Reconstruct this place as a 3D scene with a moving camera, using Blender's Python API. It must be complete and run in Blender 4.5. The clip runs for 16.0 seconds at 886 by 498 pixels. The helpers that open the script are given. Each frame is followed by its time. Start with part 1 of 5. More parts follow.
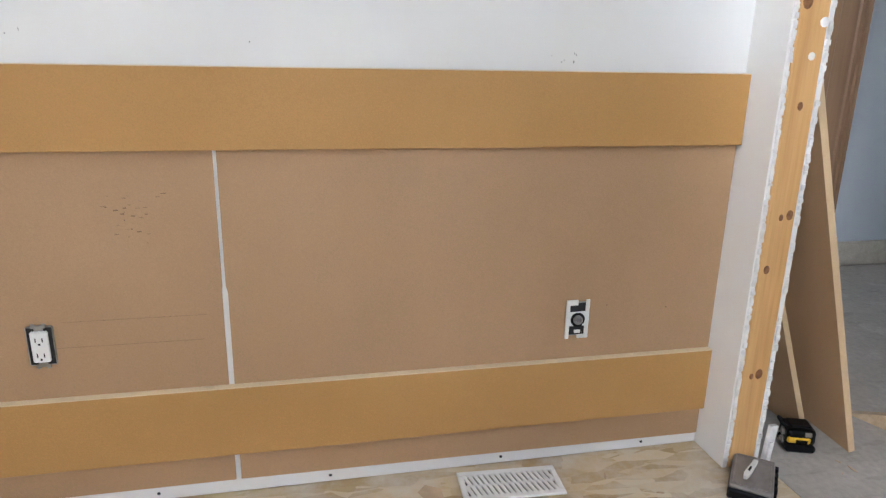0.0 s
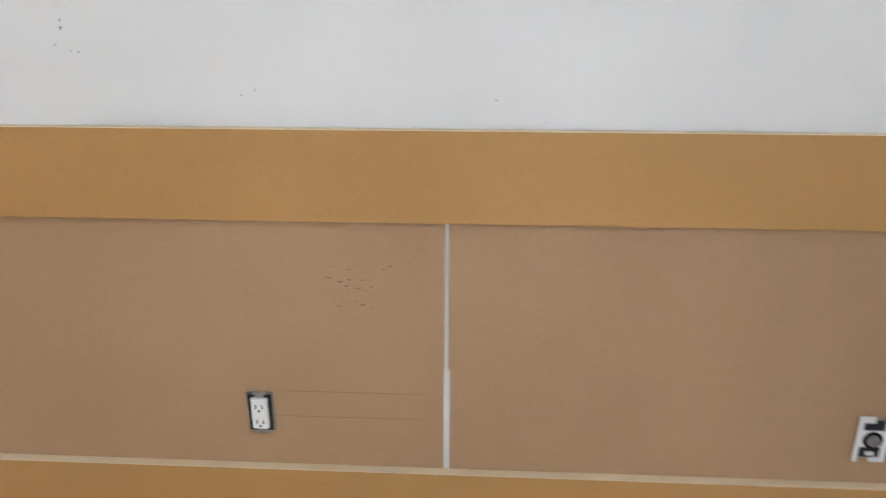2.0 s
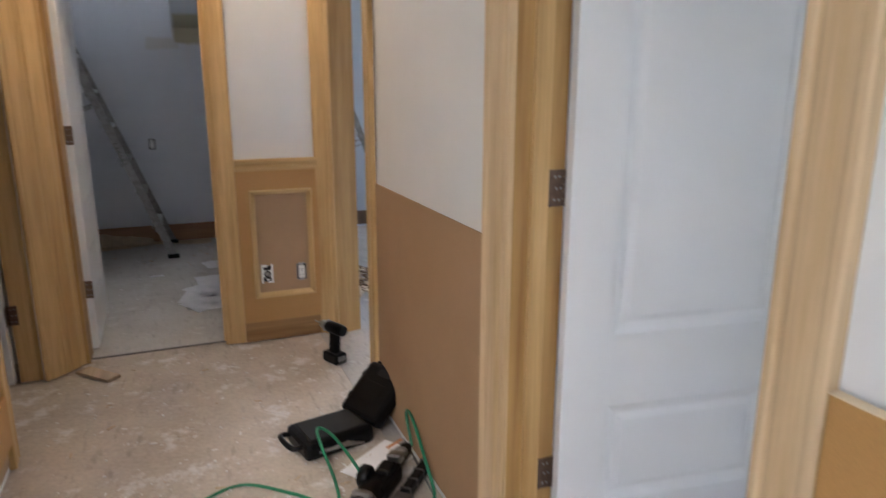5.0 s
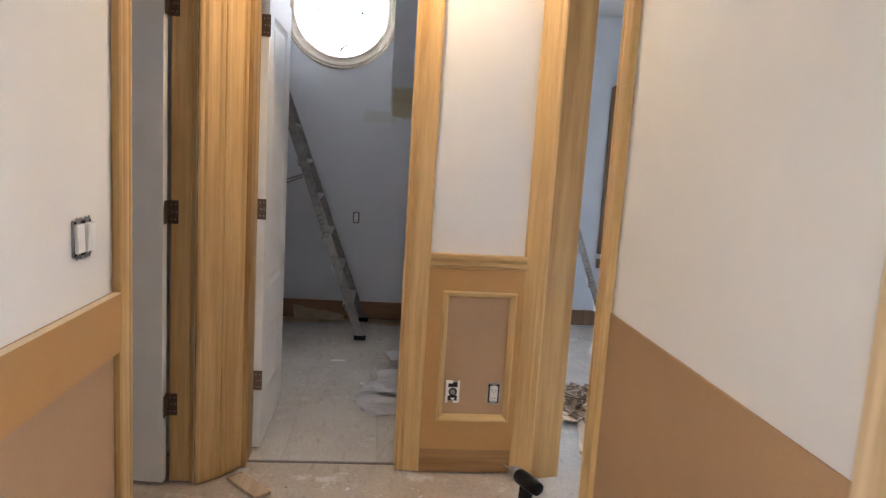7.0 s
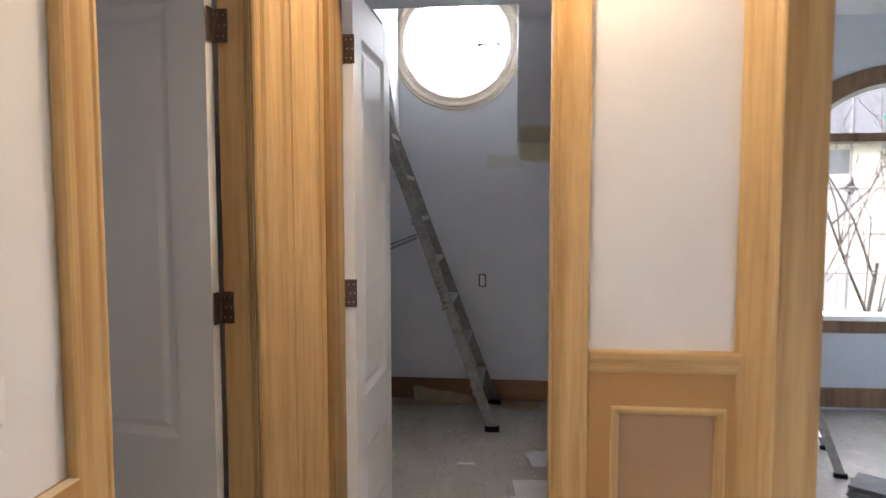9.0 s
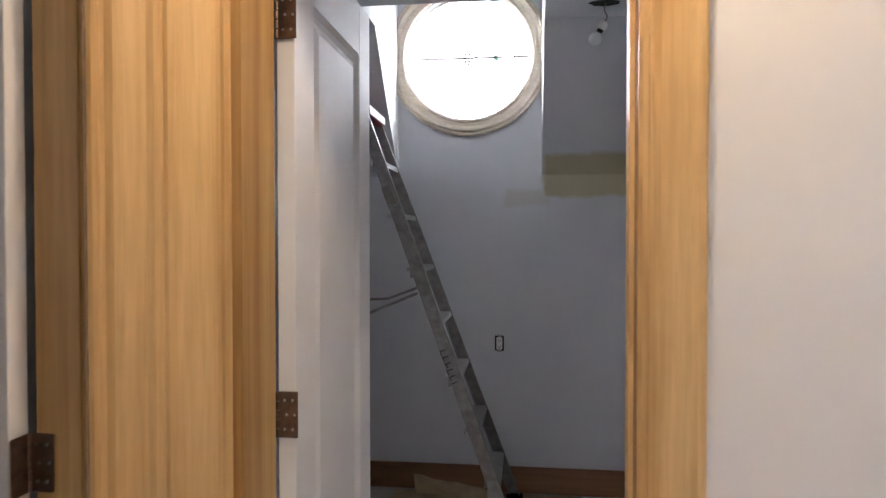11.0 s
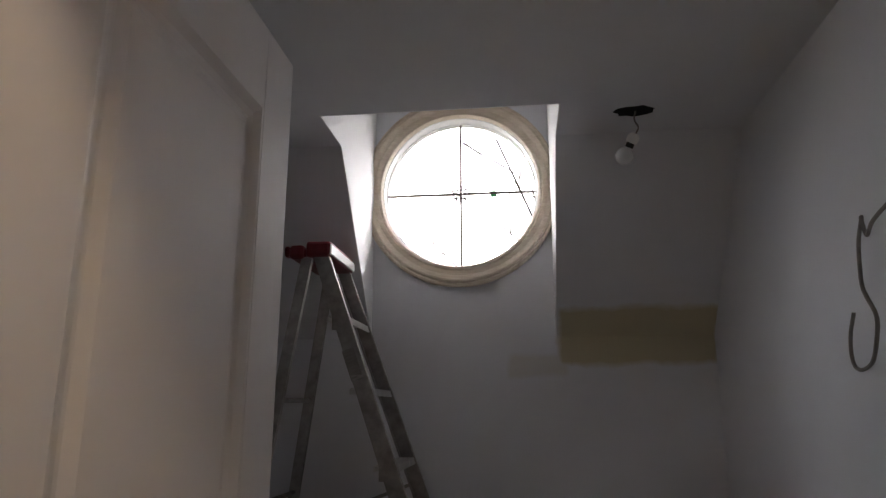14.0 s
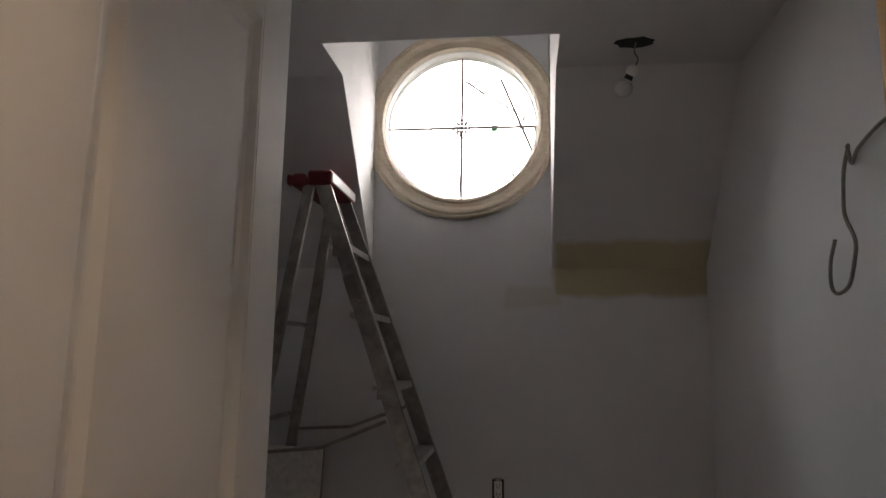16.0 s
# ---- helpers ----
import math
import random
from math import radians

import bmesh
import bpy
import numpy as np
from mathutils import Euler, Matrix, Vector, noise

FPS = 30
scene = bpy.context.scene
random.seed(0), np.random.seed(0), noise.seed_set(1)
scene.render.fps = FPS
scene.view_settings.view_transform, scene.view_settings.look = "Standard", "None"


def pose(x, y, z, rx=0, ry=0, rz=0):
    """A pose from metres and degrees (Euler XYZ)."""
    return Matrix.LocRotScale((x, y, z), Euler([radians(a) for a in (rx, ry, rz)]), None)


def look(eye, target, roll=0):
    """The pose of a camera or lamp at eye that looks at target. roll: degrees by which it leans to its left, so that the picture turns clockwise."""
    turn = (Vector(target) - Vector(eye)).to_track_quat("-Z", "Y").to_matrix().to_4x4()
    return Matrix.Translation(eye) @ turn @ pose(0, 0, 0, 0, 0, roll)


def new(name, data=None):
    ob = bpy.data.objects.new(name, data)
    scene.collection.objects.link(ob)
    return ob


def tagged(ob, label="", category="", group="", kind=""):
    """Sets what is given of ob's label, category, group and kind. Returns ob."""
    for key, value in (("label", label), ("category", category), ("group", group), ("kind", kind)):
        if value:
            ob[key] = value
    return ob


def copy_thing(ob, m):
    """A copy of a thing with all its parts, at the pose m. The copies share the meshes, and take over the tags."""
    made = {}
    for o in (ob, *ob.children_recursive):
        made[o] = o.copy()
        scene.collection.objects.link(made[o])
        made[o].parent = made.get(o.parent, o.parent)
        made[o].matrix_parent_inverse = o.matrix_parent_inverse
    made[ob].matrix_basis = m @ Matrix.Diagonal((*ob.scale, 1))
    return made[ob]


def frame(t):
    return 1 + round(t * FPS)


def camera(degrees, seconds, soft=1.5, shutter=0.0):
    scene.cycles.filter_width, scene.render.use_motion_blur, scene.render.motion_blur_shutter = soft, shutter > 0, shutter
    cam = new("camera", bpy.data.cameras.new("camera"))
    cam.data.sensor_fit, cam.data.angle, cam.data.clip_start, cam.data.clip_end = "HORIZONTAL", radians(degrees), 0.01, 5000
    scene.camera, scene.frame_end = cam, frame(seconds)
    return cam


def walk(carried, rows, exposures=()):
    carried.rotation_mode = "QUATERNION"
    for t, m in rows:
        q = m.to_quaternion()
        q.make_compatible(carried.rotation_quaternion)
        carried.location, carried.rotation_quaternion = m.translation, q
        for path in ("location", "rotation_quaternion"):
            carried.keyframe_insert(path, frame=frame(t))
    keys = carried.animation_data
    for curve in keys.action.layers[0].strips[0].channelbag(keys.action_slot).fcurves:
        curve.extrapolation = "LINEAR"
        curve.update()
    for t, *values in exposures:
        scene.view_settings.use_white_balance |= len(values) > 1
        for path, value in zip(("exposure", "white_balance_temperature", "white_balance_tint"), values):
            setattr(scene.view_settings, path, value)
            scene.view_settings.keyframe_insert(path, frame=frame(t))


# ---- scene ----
cam = camera(67.1, 16.0, soft=1.2, shutter=0.4)
PATH = [
    (0, (-1.423, 1.021, 1.0), (0.453, 0.613, 0.44), 1.1),
    (0.5, (-1.415, 1.018, 1.024), (0.479, 0.669, 0.484), 0.8),
    (1, (-1.311, 1.063, 1.022), (0.598, 0.814, 0.478), 1.4),
    (1.5, (-1.212, 1.116, 1.094), (0.691, 1.037, 0.482), -0.1),
    (2, (-1.136, 1.141, 1.153), (0.748, 1.236, 0.488), 0.1),
    (2.5, (-0.948, 1.208, 1.216), (0.841, 1.589, 0.406), 1.6),
    (3, (-0.905, 1.258, 1.226), (0.8, 1.9, 0.399), 3.5),
    (3.5, (-0.843, 1.361, 1.25), (0.619, 2.4, 0.364), 1.3),
    (4, (-0.82, 1.539, 1.282), (0.418, 2.921, 0.534), 0.6),
    (4.3, (-0.819, 1.647, 1.313), (0.251, 3.193, 0.631), -0.6),
    (4.5, (-0.814, 1.695, 1.305), (0.158, 3.331, 0.688), 0.2),
    (5, (-0.735, 1.835, 1.331), (-0.004, 3.634, 0.85), 0.1),
    (5.2, (-0.717, 1.881, 1.346), (-0.085, 3.728, 0.911), 0.5),
    (7.4, (-0.614, 2.709, 1.362), (-0.533, 4.689, 1.091), 1.2),
    (7.5, (-0.605, 2.749, 1.369), (-0.556, 4.73, 1.098), 0.4),
    (8, (-0.624, 2.988, 1.362), (-0.708, 4.972, 1.119), -0.5),
    (8.4, (-0.648, 3.144, 1.367), (-0.78, 5.131, 1.188), -1.2),
    (8.5, (-0.655, 3.21, 1.381), (-0.79, 5.197, 1.2), -1.6),
    (9, (-0.663, 3.396, 1.383), (-0.871, 5.38, 1.238), -0.1),
    (9.2, (-0.649, 3.512, 1.391), (-0.893, 5.494, 1.269), 0.9),
    (11.3, (-0.741, 4.377, 1.432), (-0.989, 6.361, 1.435), 0.0),
    (11.5, (-0.756, 4.486, 1.407), (-0.996, 6.471, 1.449), 0.5),
    (12, (-0.792, 4.708, 1.403), (-0.992, 6.693, 1.539), -1.1),
    (12.5, (-0.791, 4.888, 1.402), (-0.974, 6.867, 1.626), -1.3),
    (13, (-0.768, 5.003, 1.441), (-1.022, 6.963, 1.746), -0.6),
    (13.5, (-0.764, 5.066, 1.464), (-1.045, 7.003, 1.876), -0.5),
    (14, (-0.781, 5.07, 1.47), (-1.01, 7.002, 1.934), -0.1),
    (14.5, (-0.785, 5.065, 1.477), (-0.975, 6.995, 1.967), -0.3),
    (15, (-0.782, 5.063, 1.485), (-0.985, 6.993, 1.969), -0.5),
    (15.5, (-0.776, 5.052, 1.446), (-1.030, 6.991, 1.857), 0.3),
    (16, (-0.757, 5.030, 1.402), (-0.999, 6.992, 1.706), 0.9),
]
EXPOSURES = [(0, 1.30, 5950, 12), (1.5, 1.28, 5900, 12), (2.5, 1.05, 6050, 11), (3.5, 1.00, 5700, 10), (4.5, 1.06, 5550, 12), (5.0, 1.18, 5800, 14),
             (7.5, 1.64, 6150, 15), (8.5, 1.66, 6200, 16), (11.4, 1.56, 6050, 17), (12.5, 1.56, 5850, 16), (13.1, 1.48, 6100, 17), (14.0, 0.34, 6800, 19), (16.0, 0.30, 7250, 19)]
walk(cam, [(t, look(eye, target, roll)) for t, eye, target, roll in PATH], EXPOSURES)

# ---- light ----
world = bpy.data.worlds.new("world")
scene.world = world
world.use_nodes = True
wn = world.node_tree.nodes
sky = wn.new("ShaderNodeTexSky")
sky.sky_type, sky.sun_disc = "NISHITA", False
sky.sun_elevation, sky.sun_rotation = radians(38), radians(200)
sky.dust_density, sky.ozone_density = 4.0, 1.0
wn["Background"].inputs["Strength"].default_value = 0.15
world.node_tree.links.new(sky.outputs["Color"], wn["Background"].inputs["Color"])


def lamp(name, kind, m, energy, color, size=0.1, size_y=None, angle=None):
    d = bpy.data.lights.new(name, kind)
    d.energy, d.color = energy, color
    if kind == "AREA":
        d.size = size
        if size_y:
            d.shape, d.size_y = "RECTANGLE", size_y
    elif kind == "SUN":
        d.angle = angle
    else:
        d.shadow_soft_size = size
    ob = new(name, d)
    ob.matrix_world = m
    return ob


lamp("sun", "SUN", look((-4, -9, 8), (0, 0, 0)), 0.6, (1, 0.96, 0.9), angle=radians(12))
# added daylight in unseen, assumed openings: landing window and skylight, side rooms' and big room's windows
DAY = (0.80, 0.90, 1.0)
lamp("landing_daylight", "AREA", look((-3.12, 0.85, 1.85), (0, 0.9, 1.1)), 3.0, (0.86, 0.94, 1.0), 1.7, 0.8)
# added overhead lamp for light from above; its skylight is unseen and assumed
lamp("overhead_daylight", "AREA", look((-1.75, 0.9, 2.5), (-1.75, 0.9, 0)), 2.6, (0.92, 0.96, 1.0), 0.9, 1.1)
lamp("south_daylight", "AREA", look((-1.7, -3.32, 1.55), (-0.4, 0, 0.8)), 0.9, DAY, 0.9, 1.0)
lamp("side_room_daylight", "AREA", look((3.32, 2.2, 1.5), (0, 2.6, 1.0)), 5, DAY, 1.4, 1.4)
lamp("big_room_daylight", "AREA", look((4.32, 6.3, 1.5), (0.5, 6.2, 1.0)), 0.9, DAY, 1.8, 1.4)
# stands far outside an unseen west window, to light the right wall
lamp("bath_window_light", "AREA", look((-5.6, 6.0, 1.35), (0, 6.7, 1.35)), 5.5, (0.60, 0.80, 1.0), 1.0, 0.8)
# fill lamp added in the closet to brighten its door; no opening behind it
lamp("closet_fill_light", "AREA", look((-3.14, 3.7, 1.6), (-1.8, 5.2, 1.2)), 1.3, (0.86, 0.93, 1.0), 0.9, 1.1)
lamp("hall_lamp_light", "POINT", pose(-0.62, 5.03, 2.34), 7.0, (1.0, 0.76, 0.48), 0.05)

# ---- materials ----


def material(name, rough=0.6, metal=0.0):
    m = bpy.data.materials.new(name)
    m.use_nodes = True
    b = m.node_tree.nodes["Principled BSDF"]
    b.inputs["Roughness"].default_value, b.inputs["Metallic"].default_value = rough, metal
    return m, m.node_tree.nodes, m.node_tree.links, b


def ramp(nodes, links, src, stops):
    r = nodes.new("ShaderNodeValToRGB")
    while len(r.color_ramp.elements) < len(stops):
        r.color_ramp.elements.new(0.5)
    for e, (p, c) in zip(r.color_ramp.elements, stops):
        e.position, e.color = p, (*c, 1)
    links.new(src, r.inputs["Fac"])
    return r


def noise_tex(nodes, links, coord, scale, detail=4.0, stretch=(1, 1, 1), rough=0.55):
    mp = nodes.new("ShaderNodeMapping")
    mp.inputs["Scale"].default_value = stretch
    links.new(coord, mp.inputs["Vector"])
    n = nodes.new("ShaderNodeTexNoise")
    n.inputs["Scale"].default_value, n.inputs["Detail"].default_value = scale, detail
    n.inputs["Roughness"].default_value = rough
    links.new(mp.outputs["Vector"], n.inputs["Vector"])
    return n


def bump(nodes, links, b, height, strength, distance=0.002):
    n = nodes.new("ShaderNodeBump")
    n.inputs["Strength"].default_value, n.inputs["Distance"].default_value = strength, distance
    links.new(height, n.inputs["Height"])
    links.new(n.outputs["Normal"], b.inputs["Normal"])


def mix(nodes, links, a, b_, fac, mode="MIX"):
    n = nodes.new("ShaderNodeMix")
    n.data_type, n.blend_type = "RGBA", mode
    for key, v in ((6, a), (7, b_), (0, fac)):
        if hasattr(v, "is_linked"):
            links.new(v, n.inputs[key])
        elif key:
            n.inputs[key].default_value = (*v, 1)
        else:
            n.inputs[key].default_value = v
    return n.outputs[2]


def coords(nodes):
    return nodes.new("ShaderNodeTexCoord").outputs["Object"]


def position(nodes):
    return nodes.new("ShaderNodeNewGeometry").outputs["Position"]


def plain(name, color, rough=0.5, metal=0.0, vary=0.12, scale=18, bumps=0.0):
    m, n, l, b = material(name, rough, metal)
    t = noise_tex(n, l, coords(n), scale)
    lo, hi = [c * (1 - vary) for c in color], [min(1, c * (1 + vary)) for c in color]
    l.new(ramp(n, l, t.outputs["Fac"], [(0.3, lo), (0.7, hi)]).outputs["Color"], b.inputs["Base Color"])
    if bumps:
        f = noise_tex(n, l, coords(n), scale * 8)
        bump(n, l, b, f.outputs["Fac"], bumps)
    return m


def paint(name, color, patch=None):
    """Rolled wall paint: faint roller relief, filler blotches and a few scuffs; patch: a box of bare primer with soft edges."""
    m, n, l, b = material(name, 0.75)
    p = position(n)
    big = noise_tex(n, l, p, 1.6, 3)
    fine = noise_tex(n, l, p, 260, 2)
    c = ramp(n, l, big.outputs["Fac"], [(0.35, [x * 0.94 for x in color]), (0.65, color)]).outputs["Color"]
    scuff = noise_tex(n, l, p, 7, 8, (1, 1, 1), 0.75)
    c = mix(n, l, c, [x * 0.72 for x in color], ramp(n, l, scuff.outputs["Fac"], [(0.70, (0, 0, 0)), (0.78, (0.5, 0.5, 0.5))]).outputs["Color"])
    if patch:
        sep = n.new("ShaderNodeSeparateXYZ")
        warp = noise_tex(n, l, p, 6, 4)
        sub = n.new("ShaderNodeMath")
        sub.operation = "MULTIPLY_ADD"
        l.new(warp.outputs["Fac"], sub.inputs[0])
        sub.inputs[1].default_value, sub.inputs[2].default_value = 0.06, -0.03
        l.new(p, sep.inputs[0])
        total = None
        for (x0, x1, z0, z1, k) in patch:
            prod = None
            for axis, lo, hi in (("X", x0, x1), ("Z", z0, z1)):
                add = n.new("ShaderNodeMath")
                l.new(sep.outputs[axis], add.inputs[0])
                l.new(sub.outputs[0], add.inputs[1])
                for v, sgn in ((lo, 1), (hi, -1)):
                    q = n.new("ShaderNodeMapRange")
                    l.new(add.outputs[0], q.inputs["Value"])
                    q.inputs["From Min"].default_value, q.inputs["From Max"].default_value = (v - 0.012, v + 0.012) if sgn > 0 else (v + 0.012, v - 0.012)
                    if prod is None:
                        prod = q.outputs[0]
                    else:
                        t = n.new("ShaderNodeMath")
                        t.operation = "MULTIPLY"
                        l.new(prod, t.inputs[0]), l.new(q.outputs[0], t.inputs[1])
                        prod = t.outputs[0]
            t = n.new("ShaderNodeMath")
            t.operation, t.inputs[1].default_value = "MULTIPLY", k
            l.new(prod, t.inputs[0])
            if total is None:
                total = t.outputs[0]
            else:
                s = n.new("ShaderNodeMath")
                s.operation = "MAXIMUM"
                l.new(total, s.inputs[0]), l.new(t.outputs[0], s.inputs[1])
                total = s.outputs[0]
        c = mix(n, l, c, (0.50, 0.43, 0.25), total)
    l.new(c, b.inputs["Base Color"])
    bump(n, l, b, fine.outputs["Fac"], 0.10, 0.001)
    return m


def board(name, color, blotch):
    """Raw fibreboard: fine speckle, cloudy tone, faint sanding relief."""
    m, n, l, b = material(name, 0.62)
    p = position(n)
    cloud = noise_tex(n, l, p, 2.2, 4)
    speck = noise_tex(n, l, p, 420, 2)
    c1 = ramp(n, l, cloud.outputs["Fac"], [(0.3, color), (0.7, blotch)]).outputs["Color"]
    c2 = ramp(n, l, speck.outputs["Fac"], [(0.3, (0.86, 0.86, 0.86)), (0.7, (1, 1, 1))]).outputs["Color"]
    c = mix(n, l, c1, c2, 1.0, "MULTIPLY")
    smear = noise_tex(n, l, p, 9, 7, (1, 1, 2.5), 0.7)
    c = mix(n, l, c, [x * 0.62 for x in color], ramp(n, l, smear.outputs["Fac"], [(0.68, (0, 0, 0)), (0.80, (0.5, 0.5, 0.5))]).outputs["Color"])
    l.new(c, b.inputs["Base Color"])
    bump(n, l, b, speck.outputs["Fac"], 0.08, 0.0008)
    return m


def timber(name, pale, dark, axis="Z", knots=False):
    """Bare softwood or poplar, grain along one axis, each board with its own tone."""
    m, n, l, b = material(name, 0.5)
    info = n.new("ShaderNodeObjectInfo")
    p = position(n)
    off = n.new("ShaderNodeVectorMath")
    off.operation = "ADD"
    sc = n.new("ShaderNodeVectorMath")
    sc.operation = "SCALE"
    comb = n.new("ShaderNodeCombineXYZ")
    for i in range(3):
        l.new(info.outputs["Random"], comb.inputs[i])
    l.new(comb.outputs[0], sc.inputs[0])
    sc.inputs["Scale"].default_value = 13.0
    l.new(p, off.inputs[0]), l.new(sc.outputs[0], off.inputs[1])
    st = {"Z": (1, 1, 0.05), "X": (0.05, 1, 1), "Y": (1, 0.05, 1)}[axis]
    broad = noise_tex(n, l, off.outputs[0], 16, 3, st)
    grain = noise_tex(n, l, off.outputs[0], 110, 3, st)
    mid = [a * 0.6 + d * 0.4 for a, d in zip(pale, dark)]
    c = ramp(n, l, broad.outputs["Fac"], [(0.32, dark), (0.5, mid), (0.66, pale)]).outputs["Color"]
    g = ramp(n, l, grain.outputs["Fac"], [(0.3, (0.87, 0.85, 0.81)), (0.6, (1, 1, 1))]).outputs["Color"]
    c = mix(n, l, c, g, 1.0, "MULTIPLY")
    if knots:
        v = n.new("ShaderNodeTexVoronoi")
        v.inputs["Scale"].default_value = 4.0
        l.new(off.outputs[0], v.inputs["Vector"])
        k = ramp(n, l, v.outputs["Distance"], [(0.05, (1, 1, 1)), (0.11, (0, 0, 0))])
        c = mix(n, l, c, [d * 0.35 for d in dark], k.outputs["Color"])
    l.new(c, b.inputs["Base Color"])
    bump(n, l, b, grain.outputs["Fac"], 0.12, 0.001)
    return m


def subfloor(name, base, dark, dust):
    m, n, l, b = material(name, 0.8)
    p = position(n)
    a = noise_tex(n, l, p, 3.0, 6, (1, 1, 1), 0.65)
    s = noise_tex(n, l, p, 26, 5, (1, 0.25, 1), 0.6)
    sp = noise_tex(n, l, p, 5.5, 8, (1, 1, 1), 0.72)
    ft = noise_tex(n, l, p, 60, 4)
    c = ramp(n, l, a.outputs["Fac"], [(0.3, dark), (0.6, base)]).outputs["Color"]
    c = mix(n, l, c, [x * 0.62 for x in dark], ramp(n, l, s.outputs["Fac"], [(0.56, (0, 0, 0)), (0.72, (0.55, 0.55, 0.55))]).outputs["Color"])
    c = mix(n, l, c, dust, ramp(n, l, sp.outputs["Fac"], [(0.55, (0, 0, 0)), (0.64, (0.9, 0.9, 0.9))]).outputs["Color"])
    fine = ramp(n, l, ft.outputs["Fac"], [(0.3, (0.85, 0.85, 0.85)), (0.65, (1, 1, 1))]).outputs["Color"]
    l.new(mix(n, l, c, fine, 1.0, "MULTIPLY"), b.inputs["Base Color"])
    bump(n, l, b, sp.outputs["Fac"], 0.25, 0.004)
    return m


def strand_board(name, tones):
    """Pressed strand board: overlapping chips of several tones, each with its own direction, under a film of dust."""
    m, n, l, b = material(name, 0.75)
    p = position(n)
    c = None
    for k, (turn, scale) in enumerate(((0.4, 34), (1.5, 42), (2.5, 30))):
        mp = n.new("ShaderNodeMapping")
        mp.inputs["Rotation"].default_value, mp.inputs["Scale"].default_value = (0, 0, turn), (1, 0.28, 1)
        l.new(p, mp.inputs["Vector"])
        warp = noise_tex(n, l, mp.outputs["Vector"], 9, 2)
        add = n.new("ShaderNodeVectorMath")
        add.operation = "MULTIPLY_ADD"
        l.new(warp.outputs["Color"], add.inputs[0]), l.new(mp.outputs["Vector"], add.inputs[2])
        add.inputs[1].default_value = (0.05, 0.05, 0.0)
        v = n.new("ShaderNodeTexVoronoi")
        v.inputs["Scale"].default_value = scale
        l.new(add.outputs[0], v.inputs["Vector"])
        sep = n.new("ShaderNodeSeparateColor")
        l.new(v.outputs["Color"], sep.inputs[0])
        layer = ramp(n, l, sep.outputs[0], [(0.1, tones[0]), (0.5, tones[1]), (0.9, tones[2])]).outputs["Color"]
        if c is None:
            c = layer
        else:
            sel = ramp(n, l, sep.outputs[1], [(0.48, (0, 0, 0)), (0.54, (1, 1, 1))]).outputs["Color"]
            c = mix(n, l, c, layer, sel)
    dust = noise_tex(n, l, p, 4.5, 8, (1, 1, 1), 0.7)
    c = mix(n, l, c, (0.70, 0.66, 0.58), ramp(n, l, dust.outputs["Fac"], [(0.42, (0, 0, 0)), (0.66, (0.85, 0.85, 0.85))]).outputs["Color"])
    l.new(c, b.inputs["Base Color"])
    fine = noise_tex(n, l, p, 120, 3)
    bump(n, l, b, fine.outputs["Fac"], 0.25, 0.002)
    return m


def emitter(name, color, strength):
    m, n, l, b = material(name)
    b.inputs["Emission Color"].default_value, b.inputs["Emission Strength"].default_value = (*color, 1), strength
    return m


def glass_mat(name, rough=0.0):
    m, n, l, b = material(name, rough)
    b.inputs["Transmission Weight"].default_value, b.inputs["IOR"].default_value = 1.0, 1.45
    return m


WHITE = paint("wall_paint", (0.80, 0.79, 0.77))
GREYWALL = paint("bath_paint", (0.72, 0.73, 0.76), [(-0.63, 0.012, 1.65, 1.87, 0.85), (-0.84, -0.60, 1.60, 1.69, 0.3)])
# bluer and darker than wall_paint: cool daylight beyond the openings is painted in
BLUEWALL = paint("daylight_blue_paint", (0.60, 0.64, 0.70))
CEIL = paint("ceiling_paint", (0.66, 0.66, 0.68))
MDF = board("fibreboard_sheet", (0.425, 0.265, 0.138), (0.475, 0.30, 0.162))
MDFRAIL = board("fibreboard_rail", (0.475, 0.258, 0.080), (0.525, 0.29, 0.096))
MDFEDGE = board("fibreboard_edge", (0.78, 0.64, 0.43), (0.82, 0.68, 0.47))
BOARDEDGE = board("fibreboard_cut_edge", (0.56, 0.40, 0.23), (0.62, 0.45, 0.27))
# same poplar as CASING_PALE, with the hall lamp's golden light put into the colour
CASING = timber("lamplit_poplar", (0.69, 0.468, 0.210), (0.48, 0.285, 0.098))
CASING_PALE = timber("pale_poplar_casing", (0.72, 0.54, 0.33), (0.56, 0.385, 0.20))
CASING_X = timber("poplar_rail", (0.72, 0.51, 0.24), (0.52, 0.32, 0.12), "X")
# casing wood darkened: shade inside the openings is put into the colour
JAMB = timber("shaded_jamb_wood", (0.55, 0.35, 0.13), (0.36, 0.19, 0.055))
STUD = timber("stud_wood", (0.70, 0.43, 0.185), (0.58, 0.325, 0.12), "Z", True)
BASEWOOD = timber("baseboard_wood", (0.36, 0.19, 0.09), (0.24, 0.11, 0.05), "X")
BLOCKWOOD = timber("base_block_wood", (0.40, 0.235, 0.09), (0.23, 0.115, 0.038), "X")
DARKWOOD = timber("brown_trim_wood", (0.22, 0.13, 0.07), (0.13, 0.07, 0.035))
RINGWOOD = timber("window_ring_wood", (0.76, 0.67, 0.56), (0.68, 0.58, 0.46), "X")
PALEBASE = timber("pale_baseboard_wood", (0.62, 0.57, 0.50), (0.50, 0.45, 0.38), "X")
PLY = subfloor("plywood_subfloor", (0.59, 0.51, 0.42), (0.48, 0.405, 0.325), (0.74, 0.71, 0.68))
